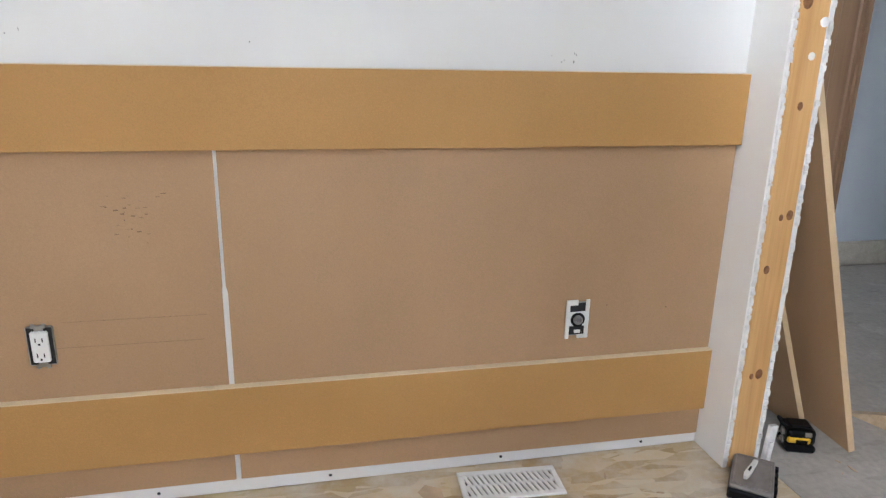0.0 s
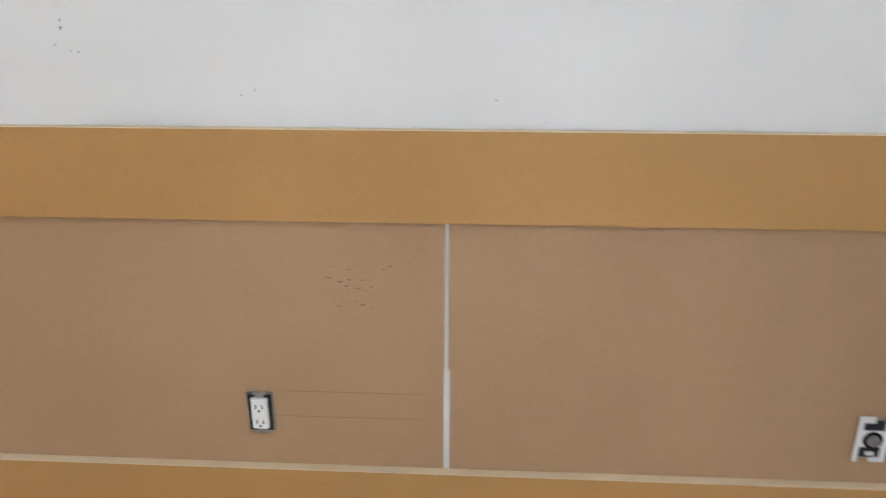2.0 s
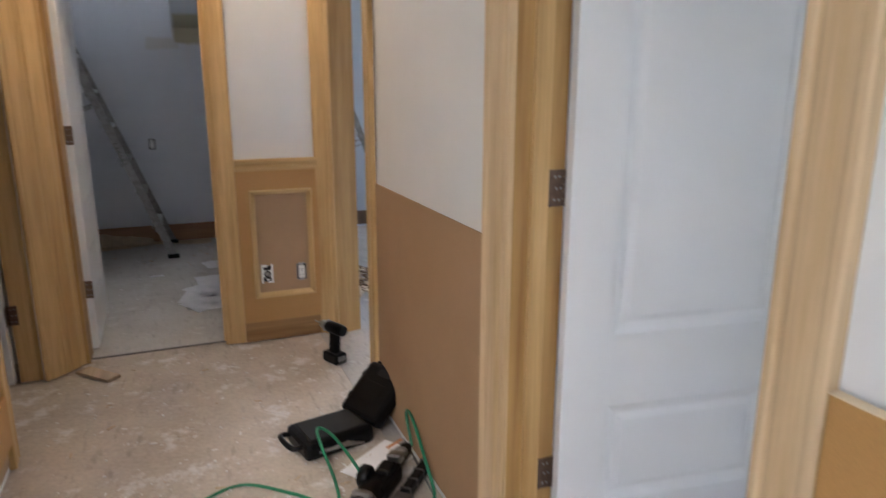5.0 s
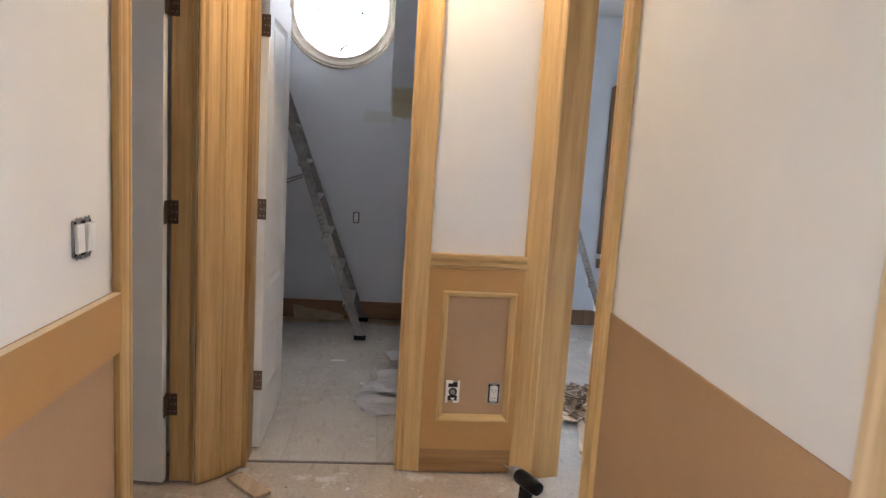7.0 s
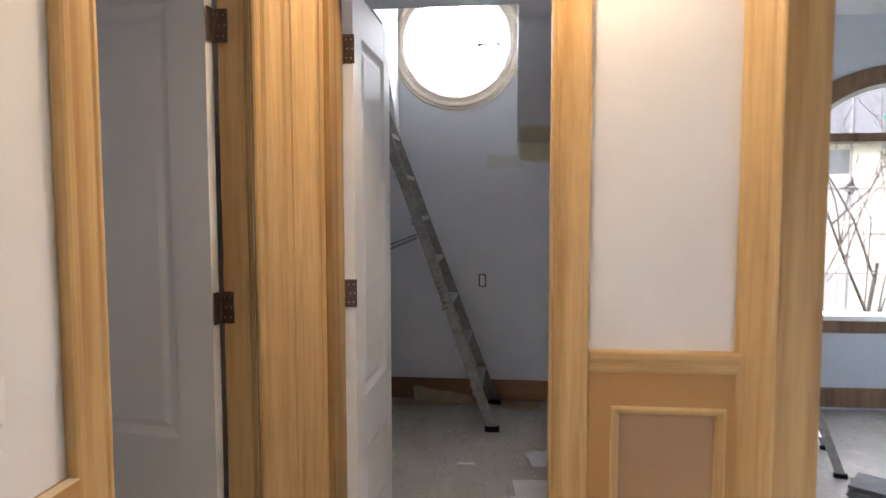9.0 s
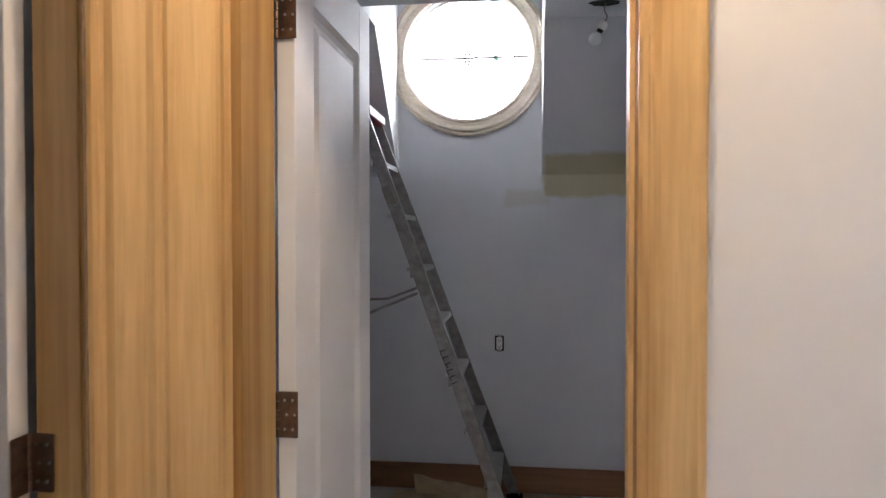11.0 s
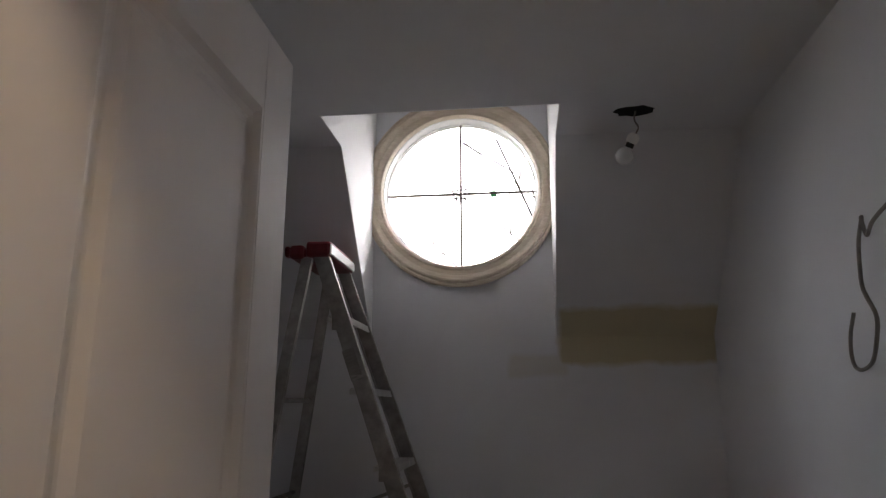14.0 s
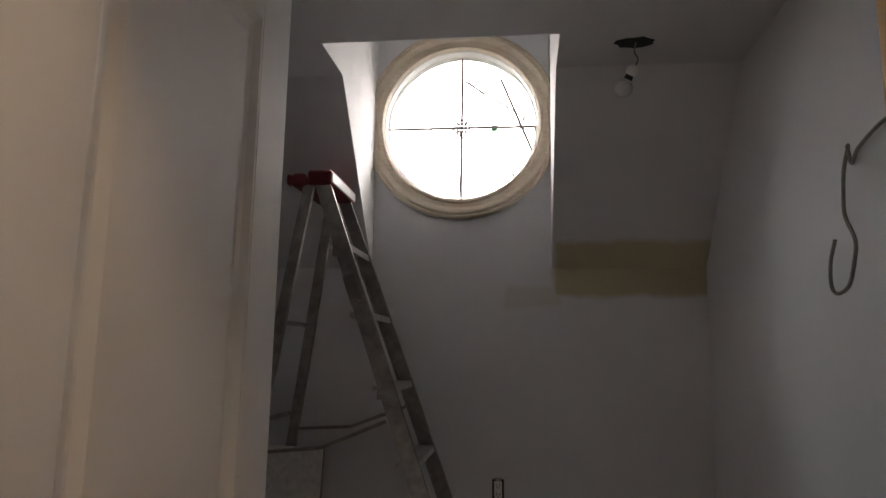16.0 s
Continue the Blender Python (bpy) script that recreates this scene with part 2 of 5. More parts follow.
CEMENT = subfloor("backer_board_floor", (0.50, 0.465, 0.42), (0.42, 0.385, 0.34), (0.58, 0.55, 0.51))
STRAND = strand_board("strand_board", ((0.46, 0.33, 0.17), (0.60, 0.465, 0.27), (0.68, 0.56, 0.37)))
BATHFLOOR = subfloor("pale_backer_board", (0.58, 0.55, 0.505), (0.50, 0.465, 0.415), (0.63, 0.605, 0.57))
DRYWALL = plain("drywall_core", (0.72, 0.71, 0.69), 0.9, 0, 0.15, 40, 0.3)
DOORWHITE = plain("door_primer", (0.80, 0.80, 0.80), 0.45, 0, 0.02, 5)
PLASTIC = plain("white_plastic", (0.82, 0.82, 0.80), 0.35, 0, 0.03)
PLATEDARK = plain("black_gap", (0.03, 0.03, 0.03), 0.9)
BRONZE = plain("bronze_hinge", (0.16, 0.11, 0.085), 0.38, 0.85, 0.25, 60)
GUNMETAL = plain("gun_metal", (0.13, 0.12, 0.12), 0.34, 0.8, 0.3, 50)
STEEL = plain("steel", (0.40, 0.40, 0.41), 0.3, 1.0, 0.1, 60)
# lit copy of worn_aluminium: window light on the ladder steps put into the colour
ALULIGHT = plain("lit_aluminium", (0.55, 0.55, 0.54), 0.35, 0.5, 0.15, 25, 0.1)
ALU = plain("worn_aluminium", (0.30, 0.285, 0.27), 0.45, 0.5, 0.25, 25, 0.2)
DARK = plain("dark_gap", (0.02, 0.02, 0.02), 0.9)
BLACK = plain("black_plastic", (0.0025, 0.0025, 0.003), 0.38, 0, 0.3, 30)
BLACK.node_tree.nodes["Principled BSDF"].inputs["Specular IOR Level"].default_value = 0.18
RED = plain("red_plastic", (0.17, 0.009, 0.012), 0.4, 0, 0.2, 20)
YELLOW = plain("yellow_plastic", (0.75, 0.46, 0.03), 0.4, 0, 0.1, 20)
GREEN = plain("green_rubber", (0.012, 0.17, 0.075), 0.4, 0, 0.15, 40)
GREY = plain("smoky_plastic", (0.22, 0.20, 0.19), 0.3, 0, 0.2, 20)
PAPER = plain("paper", (0.88, 0.88, 0.89), 0.8, 0, 0.05, 12)
CARD = plain("cardboard", (0.55, 0.42, 0.28), 0.85, 0, 0.2, 14, 0.3)
SCRAP = timber("scrap_wood", (0.62, 0.48, 0.32), (0.40, 0.28, 0.17), "Y")
CABLE = plain("cable_sheath", (0.20, 0.18, 0.17), 0.6, 0, 0.2, 40)
COPPER = plain("copper_orange", (0.55, 0.22, 0.06), 0.5, 0.2)
GLASS = glass_mat("window_glass")
BULBGLASS = plain("bulb_glass", (0.8, 0.82, 0.85), 0.12, 0, 0.03)
BULBGLASS.node_tree.nodes["Principled BSDF"].inputs["Transmission Weight"].default_value = 0.15
STICKER = plain("green_sticker", (0.05, 0.5, 0.2), 0.5)
KNOT = plain("pine_knot", (0.20, 0.085, 0.028), 0.6, 0, 0.35, 90)
SMUDGE = plain("brown_smudge", (0.27, 0.17, 0.10), 0.8, 0, 0.2)
RUSTHALO = plain("stain_halo", (0.44, 0.225, 0.062), 0.7, 0, 0.15, 30)
RUST = plain("stain_brown", (0.36, 0.165, 0.036), 0.7, 0, 0.3, 30)
MARK = plain("pencil_mark", (0.25, 0.24, 0.23), 0.9)
# siding paled: the washed-out look through the window is put into the colour
STONE = plain("house_siding", (0.62, 0.61, 0.59), 0.8, 0, 0.1, 3)
ROOFM = plain("roof_shingle", (0.10, 0.10, 0.11), 0.9, 0, 0.25, 20)
BARK = plain("bark", (0.085, 0.075, 0.065), 0.9, 0, 0.3, 12, 0.4)
GRASS = plain("winter_grass", (0.12, 0.12, 0.06), 0.95, 0, 0.35, 2, 0.4)
# panes greyed up from dark glass, glare outside painted in
FARGLASS = plain("washed_out_window", (0.40, 0.42, 0.45), 0.1)
OVERCAST = emitter("overcast_sky", (0.93, 0.97, 1.0), 12.0)

# ---- building blocks ----


def box(bm, x0, x1, y0, y1, z0, z1, bevel=0.0, m=None, segments=1):
    r = bmesh.ops.create_cube(bm, size=1)
    vs = r["verts"]
    bmesh.ops.scale(bm, vec=(x1 - x0, y1 - y0, z1 - z0), verts=vs)
    bmesh.ops.translate(bm, vec=((x0 + x1) / 2, (y0 + y1) / 2, (z0 + z1) / 2), verts=vs)
    if bevel:
        es = list({e for v in vs for e in v.link_edges})
        r = bmesh.ops.bevel(bm, geom=es, offset=bevel, segments=segments, affect="EDGES", profile=0.5)
        vs = list({v for f in r["faces"] for v in f.verts} | {v for v in vs if v.is_valid})
    if m is not None:
        bmesh.ops.transform(bm, matrix=m, verts=vs)
    return vs


def quick_box(bm, x0, x1, y0, y1, z0, z1, m=None):
    """A plain block made face by face, for crumbs and splinters by the hundred."""
    vs = [bm.verts.new(m @ Vector((x, y, z)) if m else (x, y, z)) for x in (x0, x1) for y in (y0, y1) for z in (z0, z1)]
    for f in ((0, 1, 3, 2), (4, 6, 7, 5), (0, 4, 5, 1), (2, 3, 7, 6), (0, 2, 6, 4), (1, 5, 7, 3)):
        bm.faces.new([vs[i] for i in f])


def prism(bm, pts, way):
    """A closed outline swept along a vector."""
    a = [bm.verts.new(p) for p in pts]
    b = [bm.verts.new(Vector(p) + Vector(way)) for p in pts]
    bm.faces.new(a), bm.faces.new(b[::-1])
    for i in range(len(a)):
        j = (i + 1) % len(a)
        bm.faces.new((a[j], a[i], b[i], b[j]))


def tube(bm, pts, r, sides=8, taper=None):
    """A round bar along points."""
    pts = [Vector(p) for p in pts]
    rings = []
    for i, p in enumerate(pts):
        d = (pts[min(i + 1, len(pts) - 1)] - pts[max(i - 1, 0)]).normalized()
        u = d.orthogonal().normalized() if i == 0 else (prev - d * prev.dot(d)).normalized()
        prev = u
        v = d.cross(u)
        rr = r if taper is None else r + (taper - r) * i / (len(pts) - 1)
        rings.append([bm.verts.new(p + (u * math.cos(2 * math.pi * k / sides) + v * math.sin(2 * math.pi * k / sides)) * rr) for k in range(sides)])
    for a, b in zip(rings, rings[1:]):
        for k in range(sides):
            bm.faces.new((a[k], a[(k + 1) % sides], b[(k + 1) % sides], b[k]))
    bm.faces.new(rings[0][::-1]), bm.faces.new(rings[-1])


def lathe(bm, profile, n=32, m=None):
    """Turns an outline of (radius, height) round z."""
    rings = []
    for r, z in profile:
        rings.append([bm.verts.new((r * math.cos(2 * math.pi * k / n), r * math.sin(2 * math.pi * k / n), z)) for k in range(n)] if r > 1e-6 else [bm.verts.new((0, 0, z))])
    for a, b in zip(rings, rings[1:]):
        for k in range(n):
            j = (k + 1) % n
            if len(a) == 1:
                bm.faces.new((a[0], b[j], b[k]))
            elif len(b) == 1:
                bm.faces.new((a[k], a[j], b[0]))
            else:
                bm.faces.new((a[k], a[j], b[j], b[k]))
    if m is not None:
        bmesh.ops.transform(bm, matrix=m, verts=[v for r in rings for v in r])


def smooth_path(pts, n=10):
    """A smooth curve through points."""
    p = [Vector(q) for q in pts]
    p = [p[0] * 2 - p[1]] + p + [p[-1] * 2 - p[-2]]
    out = []
    for i in range(1, len(p) - 2):
        a, b, c, d = p[i - 1:i + 3]
        for k in range(n):
            t = k / n
            out.append(0.5 * (2 * b + (c - a) * t + (2 * a - 5 * b + 4 * c - d) * t * t + (3 * b - a - 3 * c + d) * t ** 3))
    return out + [p[-2]]


def mesh_of(bm, name, mat, smooth=False):
    bmesh.ops.recalc_face_normals(bm, faces=bm.faces)
    me = bpy.data.meshes.new(name)
    bm.to_mesh(me)
    bm.free()
    me.materials.append(mat)
    if smooth:
        me.polygons.foreach_set("use_smooth", [True] * len(me.polygons))
        me.set_sharp_from_angle(angle=radians(40))
    return me


def part(name, bm, mat, parent, label="", m=None, smooth=False):
    ob = new(name, mesh_of(bm, name, mat, smooth))
    if parent is not None:
        ob.parent = parent
    if m is not None:
        ob.matrix_basis = m
    if label:
        ob["label"] = label
    return ob


def thing(name, m, label, category, group="", kind=""):
    ob = new(name)
    ob.matrix_basis = m
    return tagged(ob, label, category, group, kind)


def struct(name, bm, mat, label, category, smooth=False):
    return tagged(part(name, bm, mat, None, "", None, smooth), label, category, "", "structure")


def boxes(*rows):
    bm = bmesh.new()
    for r in rows:
        box(bm, *r)
    return bm


# ---- the large structure ----
H = 2.44          # ceiling height
HEAD = 2.06       # head of the door openings
W3 = -1.36        # face of the hall's west wall
W2 = 5.30         # face of the hall's end wall
FAR = 7.97        # inner face of the outside wall

# floors
struct("floor_next_room", boxes((-3.3, 3.4, -3.4, -0.121, -0.12, -0.003)), CEMENT, "grey dusty floor of the next room", "floor")
fl = struct("floor", boxes((-3.3, 3.4, 2.34, 3.90, -0.12, -0.004), (-3.3, -0.06, 3.90, 5.36, -0.12, -0.004)), PLY, "dusty bare plywood subfloor with plaster splashes", "floor")
struct("floor_landing", boxes((-3.3, 3.4, -0.12, 2.339, -0.12, -0.004)), STRAND, "bare strand board subfloor with pressed wood chips", "floor")
fb = struct("floor_bath", boxes((-2.7, 0.0, 5.36, 8.1, -0.12, -0.006)), BATHFLOOR, "grey backer board floor sheets, dusty", "floor")
fg = struct("floor_big_room", boxes((-0.06, 4.4, 3.90, 8.1, -0.12, -0.002)), CEMENT, "dusty grey bare floor of the big room", "floor")

# walls of the landing and hall
struct("wall_east", boxes((0, 0.125, 0.0, 2.455, 0, H), (0, 0.125, 2.455, 3.205, HEAD, H), (0, 0.125, 3.205, 4.43, 0, H),
       (0, 0.125, 4.43, 5.19, HEAD, H), (0.111, 0.125, 5.277, W2 + 0.12, 0, H)), WHITE, "white painted drywall above the fibreboard wainscot", "wall")
struct("wall_west", boxes((W3 - 0.115, W3, 2.6, 4.46, 0, H), (W3 - 0.115, W3, 4.46, 5.13, HEAD, H), (-1.46, W3, 5.164, W2 + 0.12, 0, H)), WHITE, "white painted drywall hall wall", "wall")
bm = boxes((-1.36, -1.19, W2, W2 + 0.12, 0, H), (-1.19, -0.54, W2, W2 + 0.12, HEAD, H), (-0.54, 0.02, W2, W2 + 0.12, 0, H))
struct("wall_end", bm, WHITE, "white painted end wall of the hall", "wall")
bm = bmesh.new()
prism(bm, [(-1.36, 5.135, 0), (-1.215, W2 - 0.005, 0), (-1.36, W2 - 0.005, 0)], (0, 0, H))
struct("wall_corner_1", bm, WHITE, "angled corner wall between two doors", "wall")
bm = bmesh.new()
prism(bm, [(-0.03, W2 - 0.004, 0), (0.036, 5.248, 0), (0.110, 5.276, 0), (0.110, W2 - 0.004, 0)], (0, 0, H))
struct("wall_corner_2", bm, WHITE, "angled corner wall beside the big room opening", "wall")
# stub wall with its rough opening: drywall on both faces, stud in between
stub = struct("wall_south", boxes((-0.126, 0, -0.013, 0, 0, H), (-0.126, 3.4, -0.102, -0.090, 0.0, H), (-1.1, -0.126, -0.102, 0, 2.1, H), (-3.3, -1.1, -0.102, 0, 0, H), (0, 3.4, -0.090, 0, 0, H)),
              WHITE, "white drywall return beside an uncased opening", "wall")
bm = boxes((-0.130, -0.004, -0.0875, -0.0155, 0.0, 2.1, 0.003))
stud = part("stud", bm, STUD, stub, "bare knotty pine stud in the rough opening")
for y, z, r in ((-0.052, 0.905, 0.007), (-0.072, 0.66, 0.009), (-0.050, 0.655, 0.006), (-0.034, 0.53, 0.008), (-0.060, 0.26, 0.010), (-0.040, 0.255, 0.006), (-0.030, 1.12, 0.012), (-0.062, 1.45, 0.010), (-0.045, 1.78, 0.008)):
    bm = bmesh.new()
    lathe(bm, [(0, 0.0012), (r * 0.6, 0.001), (r, 0.0)], 12, Matrix.Translation((-0.130, y, z)) @ pose(0, 0, 0, 0, -90) @ Matrix.Diagonal((1.35, 1, 1, 1)))
    part("knot", bm, KNOT, stud, "dark brown knot", smooth=True)
bm = bmesh.new()
for y, z, r in ((-0.060, 1.01, 0.009), (-0.078, 1.08, 0.011), (-0.074, 1.22, 0.006), (-0.028, 1.35, 0.007)):
    lathe(bm, [(0, 0.0016), (r * 0.7, 0.0012), (r, 0.0)], 9, Matrix.Translation((-0.130, y, z)) @ pose(0, 0, 0, 0, -90))
part("filler_blob", bm, DRYWALL, stud, "white plaster blobs", smooth=True)
random.seed(4)
bm = bmesh.new()
for k in range(600):      # torn plaster along the cut drywall edge
    z = random.uniform(0.02, 2.05)
    s = random.uniform(0.0008, 0.0030)
    y = random.choice((-0.0085, -0.0085, -0.096))
    quick_box(bm, -0.1285 - s * random.uniform(0.2, 0.9), -0.122, y - 0.0035 - s * random.uniform(0.1, 0.9), y + 0.003 + s * random.uniform(0.1, 0.9), z - s * 1.5, z + s * random.uniform(1, 4))
part("torn_edge", bm, DRYWALL, stub, "torn white plaster edge")

# closing walls, unseen or far
# window openings in these walls are assumed, cut for the daylight lamps
struct("wall_landing_west", boxes((-3.3, -3.15, -0.102, 0.1, 0, H), (-3.3, -3.15, 1.9, 2.6, 0, H), (-3.3, -3.15, 0.1, 1.9, 0, 0.8), (-3.3, -3.15, 0.1, 1.9, 2.3, H)), WHITE, "unseen white wall with an assumed window opening", "wall")
struct("wall_landing_north", boxes((-3.3, W3 - 0.115, 2.6, 2.72, 0, H)), WHITE, "white painted wall", "wall")
# opening at y 5.9 to 6.85 is added to let the bath lamp through
struct("wall_closet", boxes((-3.3, -3.18, 2.72, 5.9, 0, H), (-3.3, -3.18, 6.85, 8.1, 0, H), (-3.3, -3.18, 5.9, 6.85, 0, 0.95), (-3.3, -3.18, 5.9, 6.85, 1.72, H), (-3.18, -1.475, 5.42, 5.50, 0, H)), WHITE, "white painted wall", "wall")
struct("wall_south_room", boxes((-3.3, -2.2, -3.5, -3.35, 0, H), (-1.2, 3.4, -3.5, -3.35, 0, H), (-2.2, -1.2, -3.5, -3.35, 0, 1.0), (-2.2, -1.2, -3.5, -3.35, 2.1, H), (-3.45, -3.3, -3.5, -0.102, 0, H)), BLUEWALL, "white wall of the next room, bluish daylight painted in", "wall")
struct("wall_south_room_east", boxes((1.35, 1.47, -3.35, -0.102, 0, H)), BLUEWALL, "white wall of the next room, bluish daylight painted in", "wall")
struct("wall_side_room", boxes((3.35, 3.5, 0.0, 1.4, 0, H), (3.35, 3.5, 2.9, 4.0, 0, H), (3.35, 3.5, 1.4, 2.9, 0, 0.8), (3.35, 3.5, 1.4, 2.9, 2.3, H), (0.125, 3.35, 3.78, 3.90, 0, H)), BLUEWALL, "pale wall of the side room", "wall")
struct("wall_big_room_east", boxes((4.35, 4.5, 3.9, 5.3, 0, 2.55), (4.35, 4.5, 7.3, 8.1, 0, 2.55), (4.35, 4.5, 5.3, 7.3, 0, 0.8), (4.35, 4.5, 5.3, 7.3, 2.3, 2.55), (3.5, 4.35, 3.78, 3.9, 0, 2.55)), BLUEWALL, "wall of the big room, bluish daylight painted in", "wall")
struct("wall_partition", boxes((0.012, 0.125, W2 + 0.12, FAR, 0, 2.55)), paint("side_paint", (0.72, 0.73, 0.76)), "grey-white wall between the small room and the big room", "wall")
struct("wall_bath_west", boxes((-2.75, -2.63, 5.5, 6.0, 0, H), (-2.75, -2.63, 6.76, FAR, 0, H), (-2.75, -2.63, 6.0, 6.76, 0, 1.0), (-2.75, -2.63, 6.0, 6.76, 1.68, H)), GREYWALL, "grey-white wall of the small room", "wall")

# ceilings
# hole over the landing is an assumed skylight, cut for the added lamp
struct("ceiling", boxes((-3.3, 3.4, -3.4, 0.35, H, H + 0.12), (-3.3, 3.4, 1.45, W2 + 0.12, H, H + 0.12), (-3.3, -2.2, 0.35, 1.45, H, H + 0.12), (-1.3, 3.4, 0.35, 1.45, H, H + 0.12)), CEIL, "white painted ceiling", "ceiling")
struct("ceiling_big_room", boxes((0.125, 4.5, 3.9, 8.1, 2.55, 2.67)), CEIL, "pale ceiling of the big room", "ceiling")
DX0, DX1, DH, DF = -1.443, -0.640, 7.12, 7.385     # window recess: sides, front edge; fold of the sloped ceiling
CX, CZ = -1.0465, 2.44
bm = boxes((-2.75, DX0 - 0.004, W2 + 0.12, DF, H, H + 0.1), (DX1 + 0.004, 0.012, W2 + 0.12, DF, H, H + 0.1), (DX0 - 0.004, DX1 + 0.004, W2 + 0.12, DH - 0.004, H, H + 0.1))
struct("ceiling_bath", bm, GREYWALL, "grey-white ceiling of the small room", "ceiling")
for k, (a, b) in enumerate(((-2.75, DX0 - 0.004), (DX1 + 0.004, 0.012))):
    bm = bmesh.new()
    prism(bm, [(a, DF, H), (a, FAR, 1.77), (a, FAR + 0.1, 1.77), (a, DF, H + 0.1)], (b - a, 0, 0))
    struct("ceiling_slope_%d" % (k + 1), bm, GREYWALL, "sloped grey-white ceiling beside the window recess", "ceiling")
# added blocker: keeps west daylight off the far end of the right wall
struct("wall_light_stop", boxes((-2.0, -1.9, 6.78, FAR, 0, H)), GREYWALL, "unseen grey-white wall added to cut off the west daylight", "wall")
bm = boxes((DX0 - 0.004, DX1 + 0.004, DH - 0.004, FAR, 3.02, 3.1), (DX0, DX1, DH - 0.004, DH, H - 0.001, 3.02))
for x in (DX0 - 0.004, DX1):
    prism(bm, [(x, DH - 0.004, H - 0.001), (x, DF - 0.001, H - 0.001), (x, FAR, 1.769), (x, FAR, 3.02), (x, DH - 0.004, 3.02)], (0.004, 0, 0))
# paler than bath_paint: the window's glare on the cheeks is put into the colour
struct("window_recess", bm, paint("glare_recess_paint", (0.86, 0.86, 0.86)), "white cheeks of the window recess cut through the slope", "wall")

# outside wall with a round and an arched opening
R_HOLE = 0.375
AX0, AX1, AZ0, AZS, ARISE = 1.22, 2.42, 0.63, 1.93, 0.24


def arch_z(x, x0=AX0, x1=AX1, zs=AZS, rise=ARISE):
    half, c = (x1 - x0) / 2, (x0 + x1) / 2
    r = (half * half + rise * rise) / (2 * rise)
    return zs + rise - r + math.sqrt(max(0, r * r - (x - c) ** 2))


def round_hole(bm, cx, cz, half, r, y0, y1, n=64):
    """A square of wall with a round hole through it."""
    rings = []
    for y in (y0, y1):
        out, inn = [], []
        for k in range(n):
            a = 2 * math.pi * k / n
            c, s = math.cos(a), math.sin(a)
            q = half / max(abs(c), abs(s))
            out.append(bm.verts.new((cx + c * q, y, cz + s * q)))
            inn.append(bm.verts.new((cx + c * r, y, cz + s * r)))
        rings.append((out, inn))
    for k in range(n):
        j = (k + 1) % n
        for out, inn in rings:
            bm.faces.new((out[k], out[j], inn[j], inn[k]))
        bm.faces.new((rings[0][1][k], rings[0][1][j], rings[1][1][j], rings[1][1][k]))


bm = bmesh.new()
Y0, Y1 = FAR, FAR + 0.14
HW = 0.50
for r in ((-3.3, CX - HW, 0, 3.1), (CX - HW, CX + HW, 0, CZ - HW), (CX - HW, CX + HW, CZ + HW, 3.1), (CX + HW, 0.012, 0, 3.1)):
    box(bm, r[0], r[1], Y0, Y1, r[2], r[3])
round_hole(bm, CX, CZ, HW, R_HOLE, Y0, Y1)
struct("wall_north_1", bm, GREYWALL, "grey-white outside wall with a round window and a bare primer strip", "wall")
bm = bmesh.new()
for r in ((0.012, AX0, 0, 2.6), (AX1, 4.5, 0, 2.6), (AX0, AX1, 0, AZ0)):
    box(bm, r[0], r[1], Y0, Y1, r[2], r[3])
N = 20
for k in range(N):
    a, b = AX0 + (AX1 - AX0) * k / N, AX0 + (AX1 - AX0) * (k + 1) / N
    prism(bm, [(a, Y0, arch_z(a)), (b, Y0, arch_z(b)), (b, Y0, 2.6), (a, Y0, 2.6)], (0, Y1 - Y0, 0))
struct("wall_north_2", bm, BLUEWALL, "outside wall with an arched window, bluish daylight painted in", "wall")

# ---- trim: casings, jambs, doors ----
PROFILE = [(0, 0), (0, 0.011), (0.006, 0.015), (0.014, 0.015), (0.018, 0.011), (0.024, 0.011), (0.034, 0.017), (0.048, 0.019), (0.080, 0.019), (0.090, 0.023), (0.100, 0.023), (0.105, 0.019), (0.105, 0)]


def casing(parent, foot, across, out, z0=0.006, z1=2.16, mat=None, width=0.105, flip=False):
    """One upright casing board: profile laid along 'across', thickness along 'out'."""
    a, o, f = Vector(across).normalized(), Vector(out).normalized(), Vector(foot)
    k = width / 0.105
    bm = bmesh.new()
    pts = [(f + a * (width - u * k if flip else u * k) + o * v) for u, v in PROFILE]
    prism(bm, [(p.x, p.y, z0) for p in pts], (0, 0, z1 - z0))
    return part("casing", bm, mat or CASING, parent)


def head_casing(parent, foot, across, out, length):
    a, o, f = Vector(across).normalized(), Vector(out).normalized(), Vector(foot)
    bm = bmesh.new()
    prism(bm, [f + Vector((0, 0, u)) + o * v for u, v in PROFILE], a * length)
    return part("head_casing", bm, CASING_X, parent)


def trim_set(name, label):
    return thing(name, Matrix.Identity(4), label, "door trim", "", "structure")


# opening into the side room, east wall
tr = trim_set("trim_side_door", "bare poplar casing and jamb round an open white door")
casing(tr, (-0.002, 2.455, 0), (0, -1, 0), (-1, 0, 0), mat=CASING_PALE)
casing(tr, (-0.002, 3.205, 0), (0, 1, 0), (-1, 0, 0), width=0.125, mat=CASING_PALE)
head_casing(tr, (-0.002, 2.345, HEAD), (0, 1, 0), (-1, 0, 0), 0.97)
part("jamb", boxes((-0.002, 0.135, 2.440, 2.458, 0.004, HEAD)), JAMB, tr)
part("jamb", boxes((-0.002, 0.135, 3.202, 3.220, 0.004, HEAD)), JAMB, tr)
